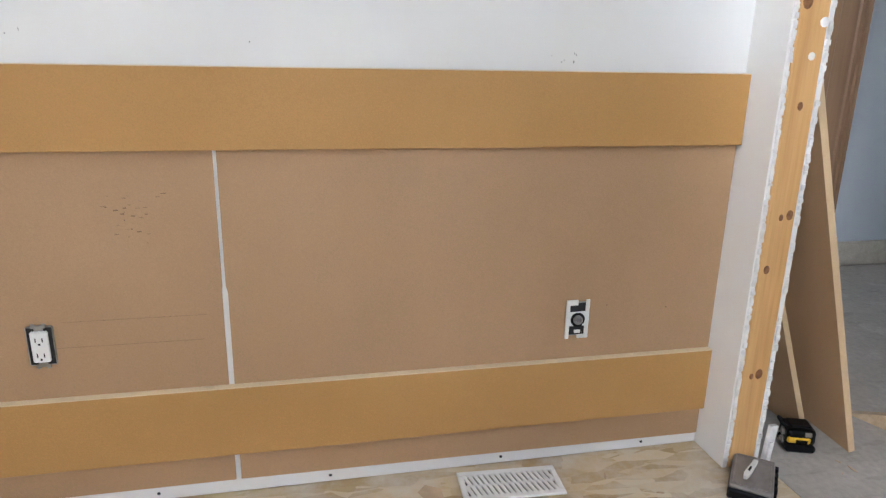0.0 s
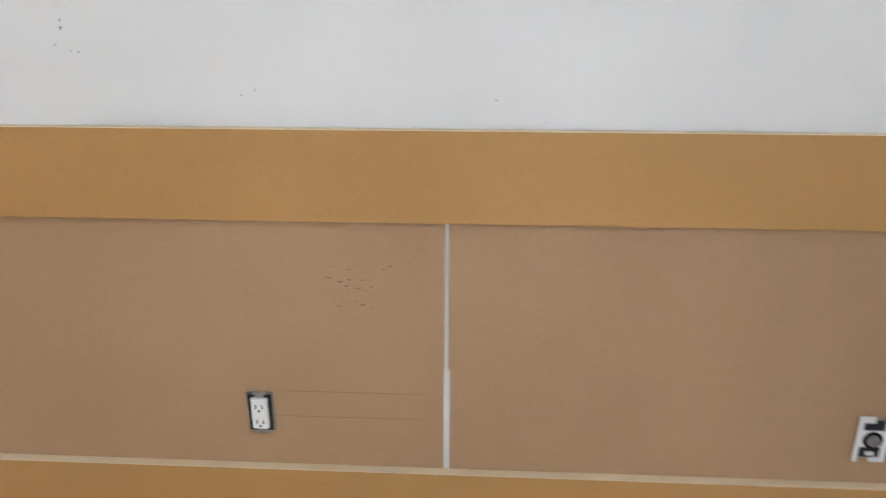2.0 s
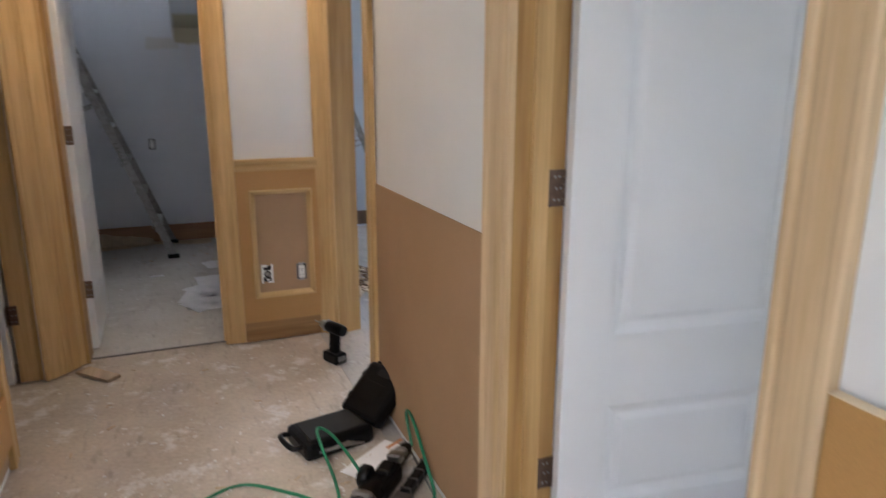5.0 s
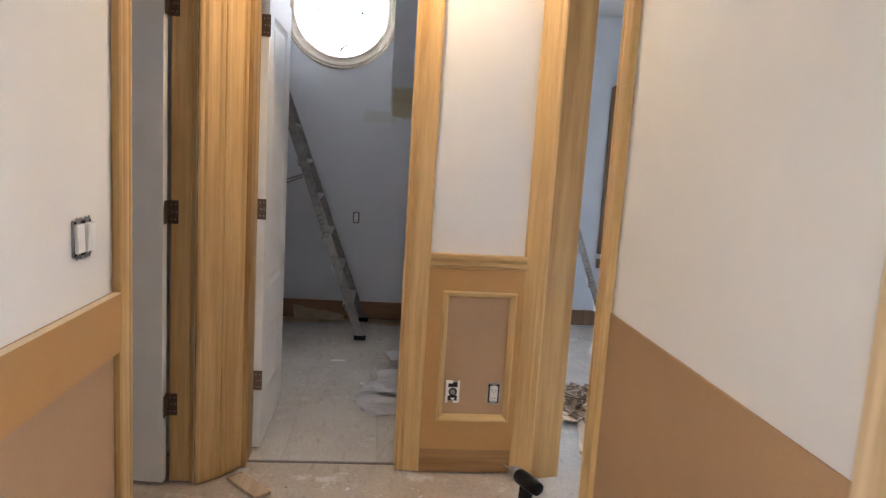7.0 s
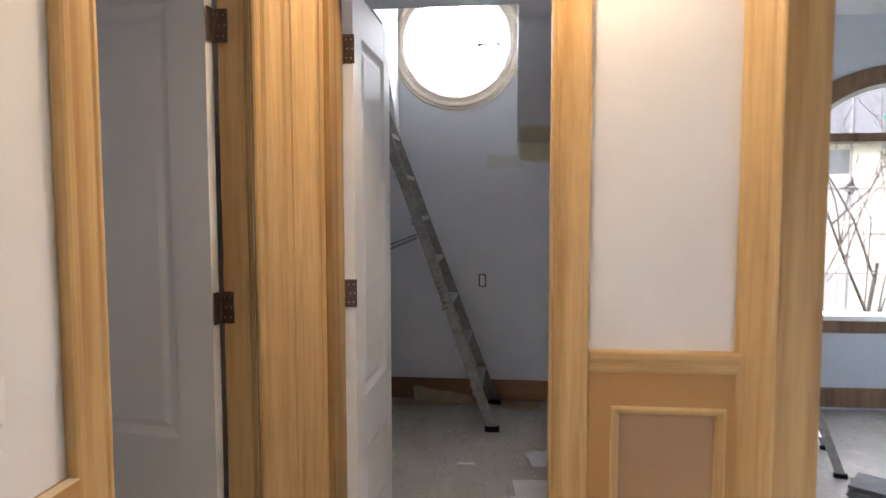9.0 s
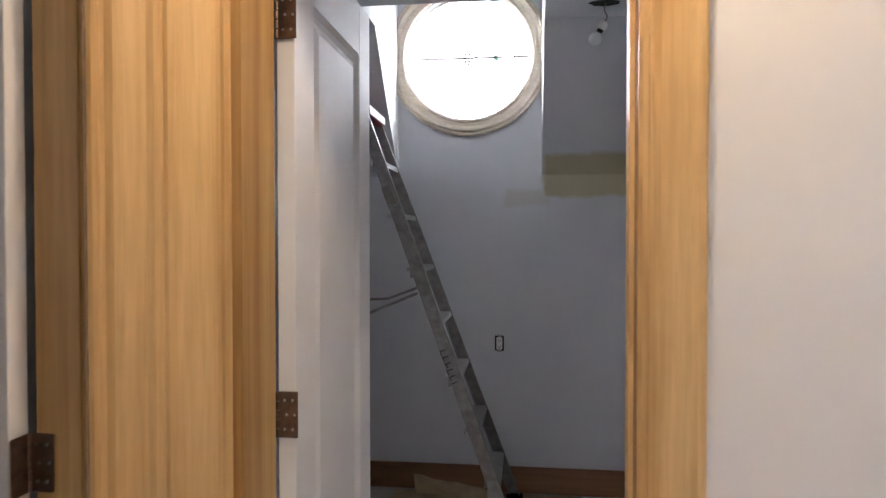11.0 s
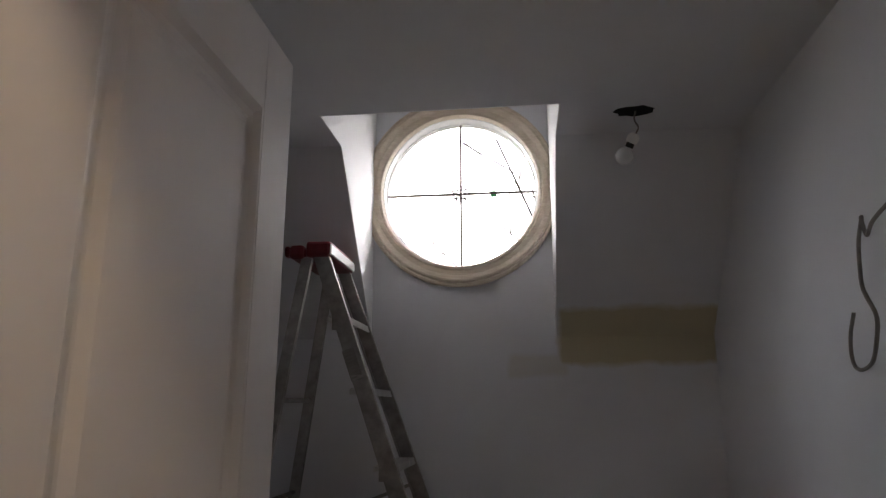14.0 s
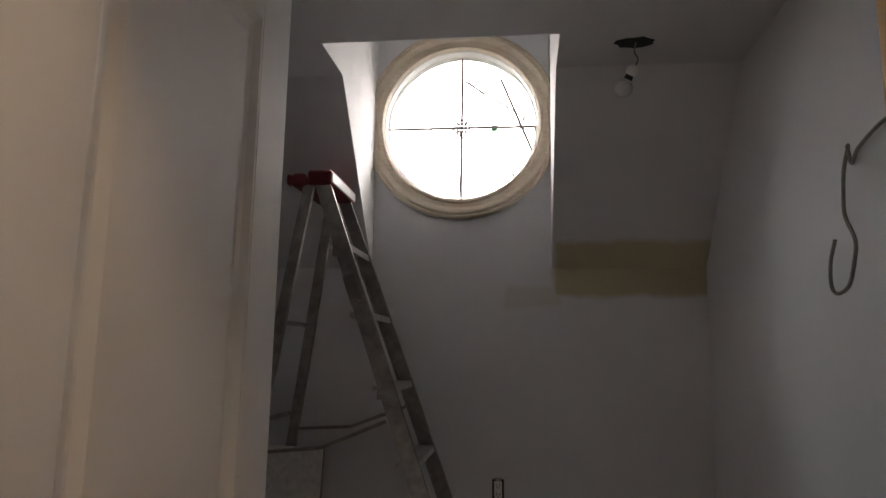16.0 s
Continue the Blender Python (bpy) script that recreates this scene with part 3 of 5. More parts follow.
part("stop", boxes((0.04, 0.085, 3.19, 3.202, 0.004, HEAD - 0.01)), CASING, tr)
part("stop", boxes((0.04, 0.085, 2.458, 2.470, 0.004, HEAD - 0.01)), CASING, tr)
# opening into the big room, east wall
tr = trim_set("trim_big_room", "bare poplar casing round an opening without a door")
casing(tr, (-0.002, 4.435, 0), (0, -1, 0), (-1, 0, 0))
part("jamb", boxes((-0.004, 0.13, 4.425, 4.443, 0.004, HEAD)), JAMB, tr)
d45 = Vector((0.14, -0.11, 0)).normalized()
casing(tr, (-0.043, W2 - 0.002, 0), d45, (-0.62, -0.78, 0), width=0.105, flip=True)
bm = bmesh.new()
prism(bm, [(0.034, 5.224, 0.004), (0.160, 5.254, 0.004), (0.160, 5.274, 0.004), (0.038, 5.244, 0.004)], (0, 0, HEAD))
part("jamb", bm, JAMB, tr)
head_casing(tr, (-0.002, 4.33, HEAD), (0, 1, 0), (-1, 0, 0), 0.86)
# closet door, west wall, and the angled corner
tr = trim_set("trim_closet_door", "bare poplar casing and jamb of the closet door")
casing(tr, (W3 + 0.002, 4.455, 0), (0, -1, 0), (1, 0, 0))
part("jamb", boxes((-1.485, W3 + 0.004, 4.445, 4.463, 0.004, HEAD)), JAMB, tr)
part("jamb", boxes((-1.458, W3 + 0.002, 5.159, 5.177, 0.004, HEAD)), CASING, tr)
part("stop", boxes((-1.400, -1.382, 5.153, 5.159, 0.004, HEAD - 0.01)), CASING, tr)
e45 = Vector((0.145, 0.160, 0)).normalized()
o45 = Vector((0.160, -0.145, 0)).normalized()
casing(tr, Vector((-1.357, 5.133, 0)), e45, o45, width=0.105)
casing(tr, Vector((-1.357, 5.133, 0)) + e45 * 0.1052, e45, o45, width=0.112, flip=True)
head_casing(tr, (W3 + 0.002, 4.35, HEAD), (0, 1, 0), (1, 0, 0), 0.79)
# small room's door, end wall
tr = trim_set("trim_bath_door", "bare poplar casing and jamb of the small room's door")
casing(tr, (-0.551, W2 - 0.002, 0), (1, 0, 0), (0, -1, 0), width=0.101)
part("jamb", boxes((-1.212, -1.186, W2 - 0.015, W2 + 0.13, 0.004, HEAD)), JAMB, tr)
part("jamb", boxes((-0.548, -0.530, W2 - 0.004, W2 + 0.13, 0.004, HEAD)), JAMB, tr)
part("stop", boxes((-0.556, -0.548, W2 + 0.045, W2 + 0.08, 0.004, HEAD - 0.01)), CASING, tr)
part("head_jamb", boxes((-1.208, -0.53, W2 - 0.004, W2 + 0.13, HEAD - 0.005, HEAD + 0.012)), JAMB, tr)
head_casing(tr, (-1.2, W2 - 0.002, HEAD), (1, 0, 0), (0, -1, 0), 0.74)
part("threshold", boxes((-1.19, -0.548, W2 + 0.050, W2 + 0.062, -0.006, 0.002)), CABLE, tr, "dark gap under the doorway")


def hinge(parent, m, h=0.089, folded=False):
    """Butt hinge: leaf on the door edge, leaf on the jamb, knuckles, screws. Knuckle at the origin; leaves along +x and along -y."""
    bm = bmesh.new()
    box(bm, 0.004, 0.040, -0.0015, 0.0015, -h / 2, h / 2, 0.0006)
    if folded:
        box(bm, -0.0005, 0.0020, -0.038, -0.004, -h / 2, h / 2, 0.0006)
    else:
        box(bm, -0.044, -0.004, -0.0015, 0.0015, -h / 2, h / 2, 0.0006)
    for k in range(5):
        z = -h / 2 + h * k / 5
        lathe(bm, [(0, z + 0.001), (0.0058, z + 0.001), (0.0058, z + h / 5 - 0.001), (0, z + h / 5 - 0.001)], 10)
    hg = part("hinge", bm, BRONZE, parent, "dark bronze hinge", m)
    bm = bmesh.new()
    for x in (0.014, 0.030) if folded else (0.014, 0.030, -0.014, -0.026):
        for z in (-0.028, 0.0, 0.028):
            lathe(bm, [(0, 0.003), (0.0028, 0.0026), (0.0034, 0.0)], 8, Matrix.Translation((x + 0.004 * (z == 0), 0, z)) @ pose(0, 0, 0, 90))
    part("screws", bm, STEEL, hg)
    return hg


def door(name, m, width, label, hinge_m, folded=False):
    """A moulded white door leaf with a tall and a low raised panel. Hinge edge at x=0, leaf along +x, thickness along -y."""
    d = thing(name, m, label, "door", "", "structure")
    t, hgt, z0 = 0.035, 2.033, 0.012
    st = 0.112 if width < 0.7 else 0.125
    bm = bmesh.new()
    rows = [(0.0, 0.225), (0.517, 0.70), (1.905, hgt)]
    for a, b in ((0, st), (width - st, width)):
        box(bm, a, b, -t, 0, z0, z0 + hgt, 0.0012)
    for a, b in rows:
        box(bm, st - 0.0005, width - st + 0.0005, -t + 0.0004, -0.0004, z0 + a, z0 + b)
    box(bm, st - 0.001, width - st + 0.001, -t + 0.0135, -0.0135, z0 + 0.2, z0 + 1.93)
    part("leaf", bm, DOORWHITE, d)
    for a, b in ((0.225, 0.517), (0.70, 1.905)):
        bm = bmesh.new()
        x0, x1, za, zb = st, width - st, z0 + a, z0 + b
        for y, s in ((-0.011, 1), (-t + 0.011, -1)):
            # sloped moulding down into the groove, flat groove, raised field
            seq = [(0.0, 0.0105), (0.006, 0.0105), (0.020, 0.003), (0.030, 0.0), (0.036, 0.0), (0.052, 0.0065), (0.060, 0.0068)]
            loops = []
            for inset, up in seq:
                loops.append([bm.verts.new((x, y + s * up, z)) for x, z in ((x0 + inset, za + inset), (x1 - inset, za + inset), (x1 - inset, zb - inset), (x0 + inset, zb - inset))])
            for p, q in zip(loops, loops[1:]):
                for k in range(4):
                    bm.faces.new((p[k], p[(k + 1) % 4], q[(k + 1) % 4], q[k]))
            bm.faces.new(loops[-1])
        part("panel", bm, DOORWHITE, d)
    for z in (0.326, 1.089, 1.852):
        hinge(d, hinge_m @ Matrix.Translation((0, 0, z)), folded=folded)
    return d


# side room door, swung into the room
A = math.degrees(math.atan2(-0.071, 0.538))
door("door_1", pose(0.128, 3.186, 0, 0, 0, A), 0.742, "white two-panel door standing open into the side room", pose(0.002, 0.0135, 0, 0, 0, -A))
# closet door, swung in, seen from the hall
door("door_2", pose(-2.1295, 5.2506, 0, 0, 0, -8), 0.665, "white two-panel closet door standing open", pose(0.6675, -0.002, 0, 0, 0, 8), True)
# small room's door, swung in
door("door_3", pose(-1.195, 5.468, 0, 0, 0, 90), 0.612, "white two-panel door swung open into the small room", pose(-0.004, 0.0, 0, 0, 0, -90))

# ---- wainscot on the landing's east wall ----
PANEL_T, RAIL_T = 0.006, 0.025
wn1 = thing("wainscot", Matrix.Identity(4), "raw brown fibreboard wainscot with wide top and bottom rails", "wainscot", "", "structure")
for outline in ([(0.002, 0.030), (1.185, 0.036), (1.184, 0.50), (1.1875, 0.515), (1.1865, 0.955), (0.002, 0.955)],
                [(1.197, 0.036), (2.346, 0.034), (2.346, 0.955), (1.1945, 0.955), (1.1950, 0.515), (1.1965, 0.50)]):
    bm = bmesh.new()
    prism(bm, [(-PANEL_T, y, z) for y, z in outline], (PANEL_T - 0.0003, 0, 0))
    part("panel", bm, MDF, wn1, "wide raw fibreboard sheet")
rail = part("top_rail", boxes((-RAIL_T, -PANEL_T - 0.0002, 0.002, 2.120, 0.807, 0.968, 0.0008)), MDFRAIL, wn1, "yellow-brown fibreboard rail")
part("top_edge", boxes((-RAIL_T, -PANEL_T, 0.002, 2.346, 0.9682, 0.9698)), MDFEDGE, rail, "pale sawn edge")
part("top_rail", boxes((-RAIL_T, -PANEL_T - 0.0002, 2.121, 2.346, 0.807, 0.968, 0.0008)), MDFRAIL, wn1, "short fibreboard rail end piece")
rail = part("bottom_rail", boxes((-RAIL_T, -PANEL_T - 0.0002, 0.002, 2.140, 0.113, 0.280, 0.0008)), MDFRAIL, wn1, "yellow-brown fibreboard rail")
part("top_edge", boxes((-RAIL_T, -PANEL_T, 0.002, 2.346, 0.2802, 0.2820)), MDFEDGE, rail, "pale sawn edge")
part("bottom_rail", boxes((-RAIL_T, -PANEL_T - 0.0002, 2.141, 2.346, 0.113, 0.280, 0.0008)), MDFRAIL, wn1, "short fibreboard rail end piece")
random.seed(11)
for mat, wide, out, what in ((RUSTHALO, 0.0115, 0.0004, "pale brown halo of the glue run"), (RUST, 0.0048, 0.0008, "brown glue run over the rail joint")):
    bm = bmesh.new()
    for k in range(53):                    # glue run down the rail joint
        z = 0.967 - k * 0.003
        w = wide * (1 + 0.7 * noise.noise((k * 0.11, 2.0, wide * 90))) + (0.0022 * (9 - k) if k < 9 else 0)
        c = 2.126 + 0.004 * noise.noise((k * 0.09, 5.0, 0)) + (0.0016 * (9 - k) if k < 9 else 0)
        quick_box(bm, -RAIL_T - out, -RAIL_T + 0.0001, c - w, c + w, z - 0.003, z)
    tagged(part("glue_stain", bm, mat, None), what, "stain", "", "structure")
bm = bmesh.new()
for y in (0.16, 0.55, 0.98, 1.37, 1.75, 2.1):
    lathe(bm, [(0, 0.0012), (0.0035, 0.001), (0.0042, 0)], 8, Matrix.Translation((-0.0002, y, 0.016)) @ pose(0, 0, 0, 0, -90))
tagged(part("drywall_screws", bm, DARK, None), "dark drywall screws along the wall foot", "screws", "", "stuff")

# plain sheet between the side door and the big room
wn2 = thing("wainscot_sheet", Matrix.Identity(4), "plain raw fibreboard sheet without rails", "wainscot", "", "structure")
part("panel", boxes((-PANEL_T, -0.0003, 3.332, 4.331, 0.028, 0.953, 0.0006)), MDF, wn2)
# hall's west wall
wn3 = thing("wainscot_west", Matrix.Identity(4), "raw fibreboard wainscot with a wide top rail", "wainscot", "", "structure")
part("panel", boxes((W3 + 0.0003, W3 + PANEL_T, 2.62, 4.349, 0.03, 0.95, 0.0006)), MDF, wn3)
rail = part("top_rail", boxes((W3 + PANEL_T, W3 + RAIL_T, 2.62, 4.349, 0.790, 0.948, 0.0008)), MDFRAIL, wn3)
part("top_edge", boxes((W3 + PANEL_T, W3 + RAIL_T, 2.62, 4.349, 0.9482, 0.9498)), MDFEDGE, rail, "pale sawn edge")
part("bottom_rail", boxes((W3 + PANEL_T, W3 + RAIL_T, 2.62, 4.349, 0.110, 0.287, 0.0008)), MDFRAIL, wn3)

# finished wainscot on the narrow end wall
wn4 = thing("wainscot_end", Matrix.Identity(4), "finished panelled wainscot with a moulded chair rail", "wainscot", "", "structure")
PX0, PX1 = -0.449, -0.045
part("back_panel", boxes((PX0, PX1, W2 - 0.006, W2 - 0.0003, 0.0, 0.90)), MDF, wn4)
for a, b in ((PX0, PX0 + 0.068), (PX1 - 0.036, PX1)):
    part("stile", boxes((a, b, W2 - 0.025, W2 - 0.006, 0.245, 0.800, 0.001)), MDFRAIL, wn4)
part("rail", boxes((PX0, PX1, W2 - 0.025, W2 - 0.006, 0.8005, 0.905, 0.001)), MDFRAIL, wn4)
part("rail", boxes((PX0, PX1, W2 - 0.025, W2 - 0.006, 0.110, 0.2445, 0.001)), MDFRAIL, wn4)
part("base_block", boxes((PX0, PX1, W2 - 0.022, W2 - 0.006, 0.004, 0.1095, 0.001)), BLOCKWOOD, wn4, "brown grained wooden base block")
cr = [(0, 0), (-0.028, 0), (-0.030, 0.004), (-0.030, 0.010), (-0.036, 0.014), (-0.034, 0.030), (-0.040, 0.040), (-0.046, 0.044), (-0.046, 0.056), (-0.042, 0.060), (0, 0.060)]
bm = bmesh.new()
prism(bm, [(PX0, W2 + y, 0.903 + z) for y, z in cr], (PX1 - PX0, 0, 0))
part("chair_rail", bm, CASING_X, wn4, "pale poplar chair rail moulding")
mx0, mx1, mz0, mz1 = PX0 + 0.060, PX1 - 0.028, 0.237, 0.808
for k, (a, b) in enumerate((((mx0, mz0), (mx1, mz0)), ((mx1, mz0), (mx1, mz1)), ((mx1, mz1), (mx0, mz1)), ((mx0, mz1), (mx0, mz0)))):
    bm = bmesh.new()
    loops = []
    cx, cz = (mx0 + mx1) / 2, (mz0 + mz1) / 2
    for inset, up in ((0, 0.024), (0.002, 0.031), (0.008, 0.033), (0.014, 0.028), (0.020, 0.018), (0.026, 0.012), (0.028, 0.006)):
        row = []
        for x, z in (a, b):
            row.append(bm.verts.new((x + (inset if x < cx else -inset), W2 - up, z + (inset if z < cz else -inset))))
        loops.append(row)
    for p, q in zip(loops, loops[1:]):
        bm.faces.new((p[0], p[1], q[1], q[0]))
    part("moulding", bm, CASING if k % 2 else CASING_X, wn4, "pale panel moulding")

# ---- fittings on the walls ----


def outlet(name, m, label, kind):
    """Device in an open wall box. Faces -y; origin at its middle."""
    o = thing(name, m, label, "outlet" if kind != "switch" else "switch")
    bm = bmesh.new()
    n = 2 if kind == "switch" else 1
    hw = 0.020 * n + (0.004 if n > 1 else 0.004)
    for r in ((-hw - 0.002, -hw, -0.004, 0.02, -0.041, 0.041), (hw, hw + 0.002, -0.004, 0.02, -0.041, 0.041), (-hw, hw, -0.004, 0.02, -0.043, -0.041), (-hw, hw, -0.004, 0.02, 0.041, 0.043)):
        box(bm, *r)
    part("box_rim", bm, STEEL, o, "bare metal box rim")
    part("box_hole", boxes((-hw, hw, -0.0035, -0.001, -0.041, 0.041)), DARK, o, "dark open box")
    if kind == "tv":
        bm = bmesh.new()
        for r in ((-0.030, -0.020, -0.008, -0.004, -0.05, 0.05), (0.020, 0.030, -0.008, -0.004, -0.05, 0.05), (-0.021, 0.021, -0.008, -0.004, -0.017, 0.019), (-0.021, 0.0, -0.008, -0.004, 0.036, 0.05), (0.002, 0.021, -0.008, -0.004, -0.05, -0.040), (-0.006, 0.010, -0.008, -0.004, -0.036, -0.028)):
            box(bm, *r, 0.001)
        part("bracket", bm, PLASTIC, o, "white bracket without a plate")
        bm = bmesh.new()
        lathe(bm, [(0.018, 0), (0.018, 0.003), (0.0125, 0.003), (0.0125, 0.001), (0, 0.001)], 20, pose(0, -0.008, 0, 90))
        socket = part("socket", bm, BLACK, o, "round dark socket", smooth=True)
        bm = bmesh.new()
        lathe(bm, [(0.0115, 0.001), (0.0115, 0.007), (0.008, 0.009), (0.0055, 0.003), (0, 0.003)], 20, pose(0, -0.008, 0, 90))
        part("plug", bm, GREY, socket, "grey threaded plug", smooth=True)
        return o
    for k in range(n):
        x = (k - (n - 1) / 2) * 0.047
        hx = 0.0195 if n > 1 else 0.0165
        bm = boxes((x - hx, x + hx, -0.012 - 0.004 * k, -0.003, -0.034, 0.034, 0.002))
        body = part("paddle" if kind == "switch" else "receptacle", bm, PLASTIC, o, m=pose(0, 0, 0, 4 * (k - 0.5) if n > 1 else 0))
        for sgn in (-1, 1):
            bm = boxes((x - 0.009, x + 0.009, -0.006, -0.004, *sorted((sgn * 0.033, sgn * 0.047)), 0.001))
            for q in (-0.010, 0.010):
                box(bm, x + q - 0.004, x + q + 0.004, -0.006, -0.0045, sgn * 0.045 - 0.005, sgn * 0.045 + 0.005, 0.001)
            part("strap", bm, STEEL, o, "metal mounting strap with ears")
        if kind != "switch":
            bm = bmesh.new()
            for z in (-0.018, 0.016):
                box(bm, x - 0.0075, x - 0.0055, -0.0128, -0.011, z - 0.004, z + 0.005)
                box(bm, x + 0.0055, x + 0.0075, -0.0128, -0.011, z - 0.004, z + 0.005)
                box(bm, x - 0.002, x + 0.002, -0.0128, -0.011, z - 0.011, z - 0.007)
            part("slots", bm, DARK, body)
    return o


EAST = lambda y, z: pose(-PANEL_T - 0.001, y, z, 0, 0, -90)
outlet("wall_outlet", EAST(1.560, 0.405), "white receptacle in an open box, no cover plate", "power")
outlet("wall_outlet", EAST(0.377, 0.387), "coverless white cable outlet with a round socket", "tv")
outlet("wall_outlet", pose(-0.321, W2 - 0.007, 0.365), "coverless white cable outlet with a round socket", "tv")
outlet("wall_outlet", pose(-0.143, W2 - 0.007, 0.361), "white receptacle in an open box, no cover plate", "power")
outlet("light_switch", pose(W3 + 0.001, 4.172, 1.118, 0, 0, 90), "two white paddle switches without a cover plate", "switch")
outlet("wall_outlet", pose(-0.870, FAR - 0.001, 0.834), "bare device in an open wall box", "power")

# scuffs and pencil notes on the upper wall
random.seed(21)
bm = bmesh.new()
for (y, z, n) in ((0.45, 0.997, 6), (1.11, 1.024, 1), (1.545, 1.019, 2), (1.86, 1.14, 1), (1.815, 1.133, 2), (1.856, 1.092, 1), (1.817, 1.092, 2)):
    for k in range(n):
        yy, zz = y + random.uniform(-0.04, 0.04), z + random.uniform(-0.012, 0.012)
        box(bm, -0.0008, 0.0002, yy - random.uniform(0.0006, 0.0022), yy, zz, zz + random.uniform(0.001, 0.007), m=None)
tagged(part("pencil_marks", bm, MARK, None), "small pencil notes and scuffs on the wall", "marks", "", "stuff")

bm = bmesh.new()
for k in range(30):
    yy, zz = 1.36 + random.gauss(0, 0.028), 0.675 + random.gauss(0, 0.026)
    box(bm, -PANEL_T - 0.0005, -PANEL_T + 0.0002, yy, yy + random.uniform(0.002, 0.010), zz, zz + random.uniform(0.0006, 0.003), 0, None)
for y_, z_, l_ in ((1.52, 0.452, 0.29), (1.54, 0.395, 0.30), (0.14, 0.40, 0.004), (0.30, 0.415, 0.003)):
    box(bm, -PANEL_T - 0.0005, -PANEL_T + 0.0002, y_ - l_, y_, z_, z_ + 0.0007 + (0.003 if l_ < 0.01 else 0))
tagged(part("panel_scuffs", bm, SMUDGE, None), "faint dark scuffs on the fibreboard", "marks", "", "stuff")

# baseboards of the small and the big room
struct("baseboard_bath", boxes((-2.62, 0.0, FAR - 0.018, FAR - 0.0005, 0, 0.145, 0.003), (-0.006, 0.011, 5.45, FAR - 0.02, 0, 0.145, 0.003)), BASEWOOD, "brown stained wooden baseboard", "baseboard")
struct("baseboard_big_room", boxes((0.13, 4.34, FAR - 0.02, FAR - 0.0005, 0.02, 0.15, 0.004)), DARKWOOD, "brown wooden baseboard", "baseboard")
struct("baseboard_next_room", boxes((1.33, 1.349, -3.3, -0.14, 0, 0.125, 0.004)), PALEBASE, "pale wooden baseboard", "baseboard")

# ---- windows ----
w1 = thing("window_1", Matrix.Translation((CX, FAR, CZ)), "round window with a pale wooden ring and a cross of thin bars", "window", "", "structure")
TURN = pose(0, 0, 0, 90)
bm = bmesh.new()
lathe(bm, [(0.356, -0.006), (0.356, 0.014), (0.363, 0.024), (0.372, 0.024), (0.377, 0.013), (0.381, 0.013), (0.398, 0.018), (0.408, 0.034), (0.420, 0.040), (0.428, 0.038), (0.431, 0.029), (0.435, 0.029), (0.440, 0.035), (0.447, 0.032), (0.450, 0.024), (0.450, 0.0008), (0.380, 0.0008)], 96, TURN)
part("window_ring", bm, RINGWOOD, w1, "pale wooden ring moulding", smooth=True)
bm = bmesh.new()
lathe(bm, [(0.376, 0.0), (0.352, -0.004), (0.350, -0.05), (0.344, -0.055), (0.344, -0.085), (0.376, -0.085)], 96, TURN)
part("window_frame", bm, PLASTIC, w1, "white inner frame", smooth=True)
bm = bmesh.new()
lathe(bm, [(0, -0.066), (0.346, -0.066), (0.346, -0.070), (0, -0.070)], 64, TURN)
pane = part("pane", bm, GLASS, w1)
pane.visible_shadow = False
part("bar", boxes((-0.005, 0.005, 0.055, 0.064, -0.345, 0.345)), GREY, w1, "thin grey leading bar")
part("bar", boxes((-0.345, 0.345, 0.0555, 0.0635, -0.005, 0.005)), GREY, w1, "thin grey leading bar")
bm = bmesh.new()
for k in range(8):
    a = 2 * math.pi * (k + 0.5) / 8
    lathe(bm, [(0.007, -0.003), (0.0135, 0), (0.007, 0.003)], 12, Matrix.Translation((0.030 * math.cos(a), 0.056, 0.030 * math.sin(a))) @ TURN)
part("rosette", bm, GREY, w1, "small cut rosette at the crossing", smooth=True)
part("sticker", boxes((0.138, 0.166, 0.060, 0.0655, -0.018, 0.012)), STICKER, w1, "green sticker")

w2 = thing("window_2", Matrix.Translation((0, FAR, 0)), "arched window with brown wooden casing and a transom bar", "window", "", "structure")


def arch_band(bm, inset_in, inset_out, y0, y1, n=24):
    """A band that follows the arched opening: sides and top."""
    def outline(d):
        x0, x1 = AX0 + d, AX1 - d
        pts = [(x0, AZ0 + max(d, 0))]
        for k in range(n + 1):
            x = x0 + (x1 - x0) * k / n
            pts.append((x, arch_z(x, x0, x1, AZS, ARISE) - d * 0.96))
        pts.append((x1, AZ0 + max(d, 0)))
        return pts
    a, b = outline(inset_in), outline(inset_out)
    va = [[bm.verts.new((x, y, z)) for x, z in a] for y in (y0, y1)]
    vb = [[bm.verts.new((x, y, z)) for x, z in b] for y in (y0, y1)]
    for k in range(len(a) - 1):
        bm.faces.new((va[0][k], va[0][k + 1], vb[0][k + 1], vb[0][k]))
        bm.faces.new((va[1][k], va[1][k + 1], vb[1][k + 1], vb[1][k]))
        bm.faces.new((va[0][k], va[0][k + 1], va[1][k + 1], va[1][k]))
        bm.faces.new((vb[0][k], vb[0][k + 1], vb[1][k + 1], vb[1][k]))
    for k in (0, -1):
        bm.faces.new((va[0][k], va[1][k], vb[1][k], vb[0][k]))


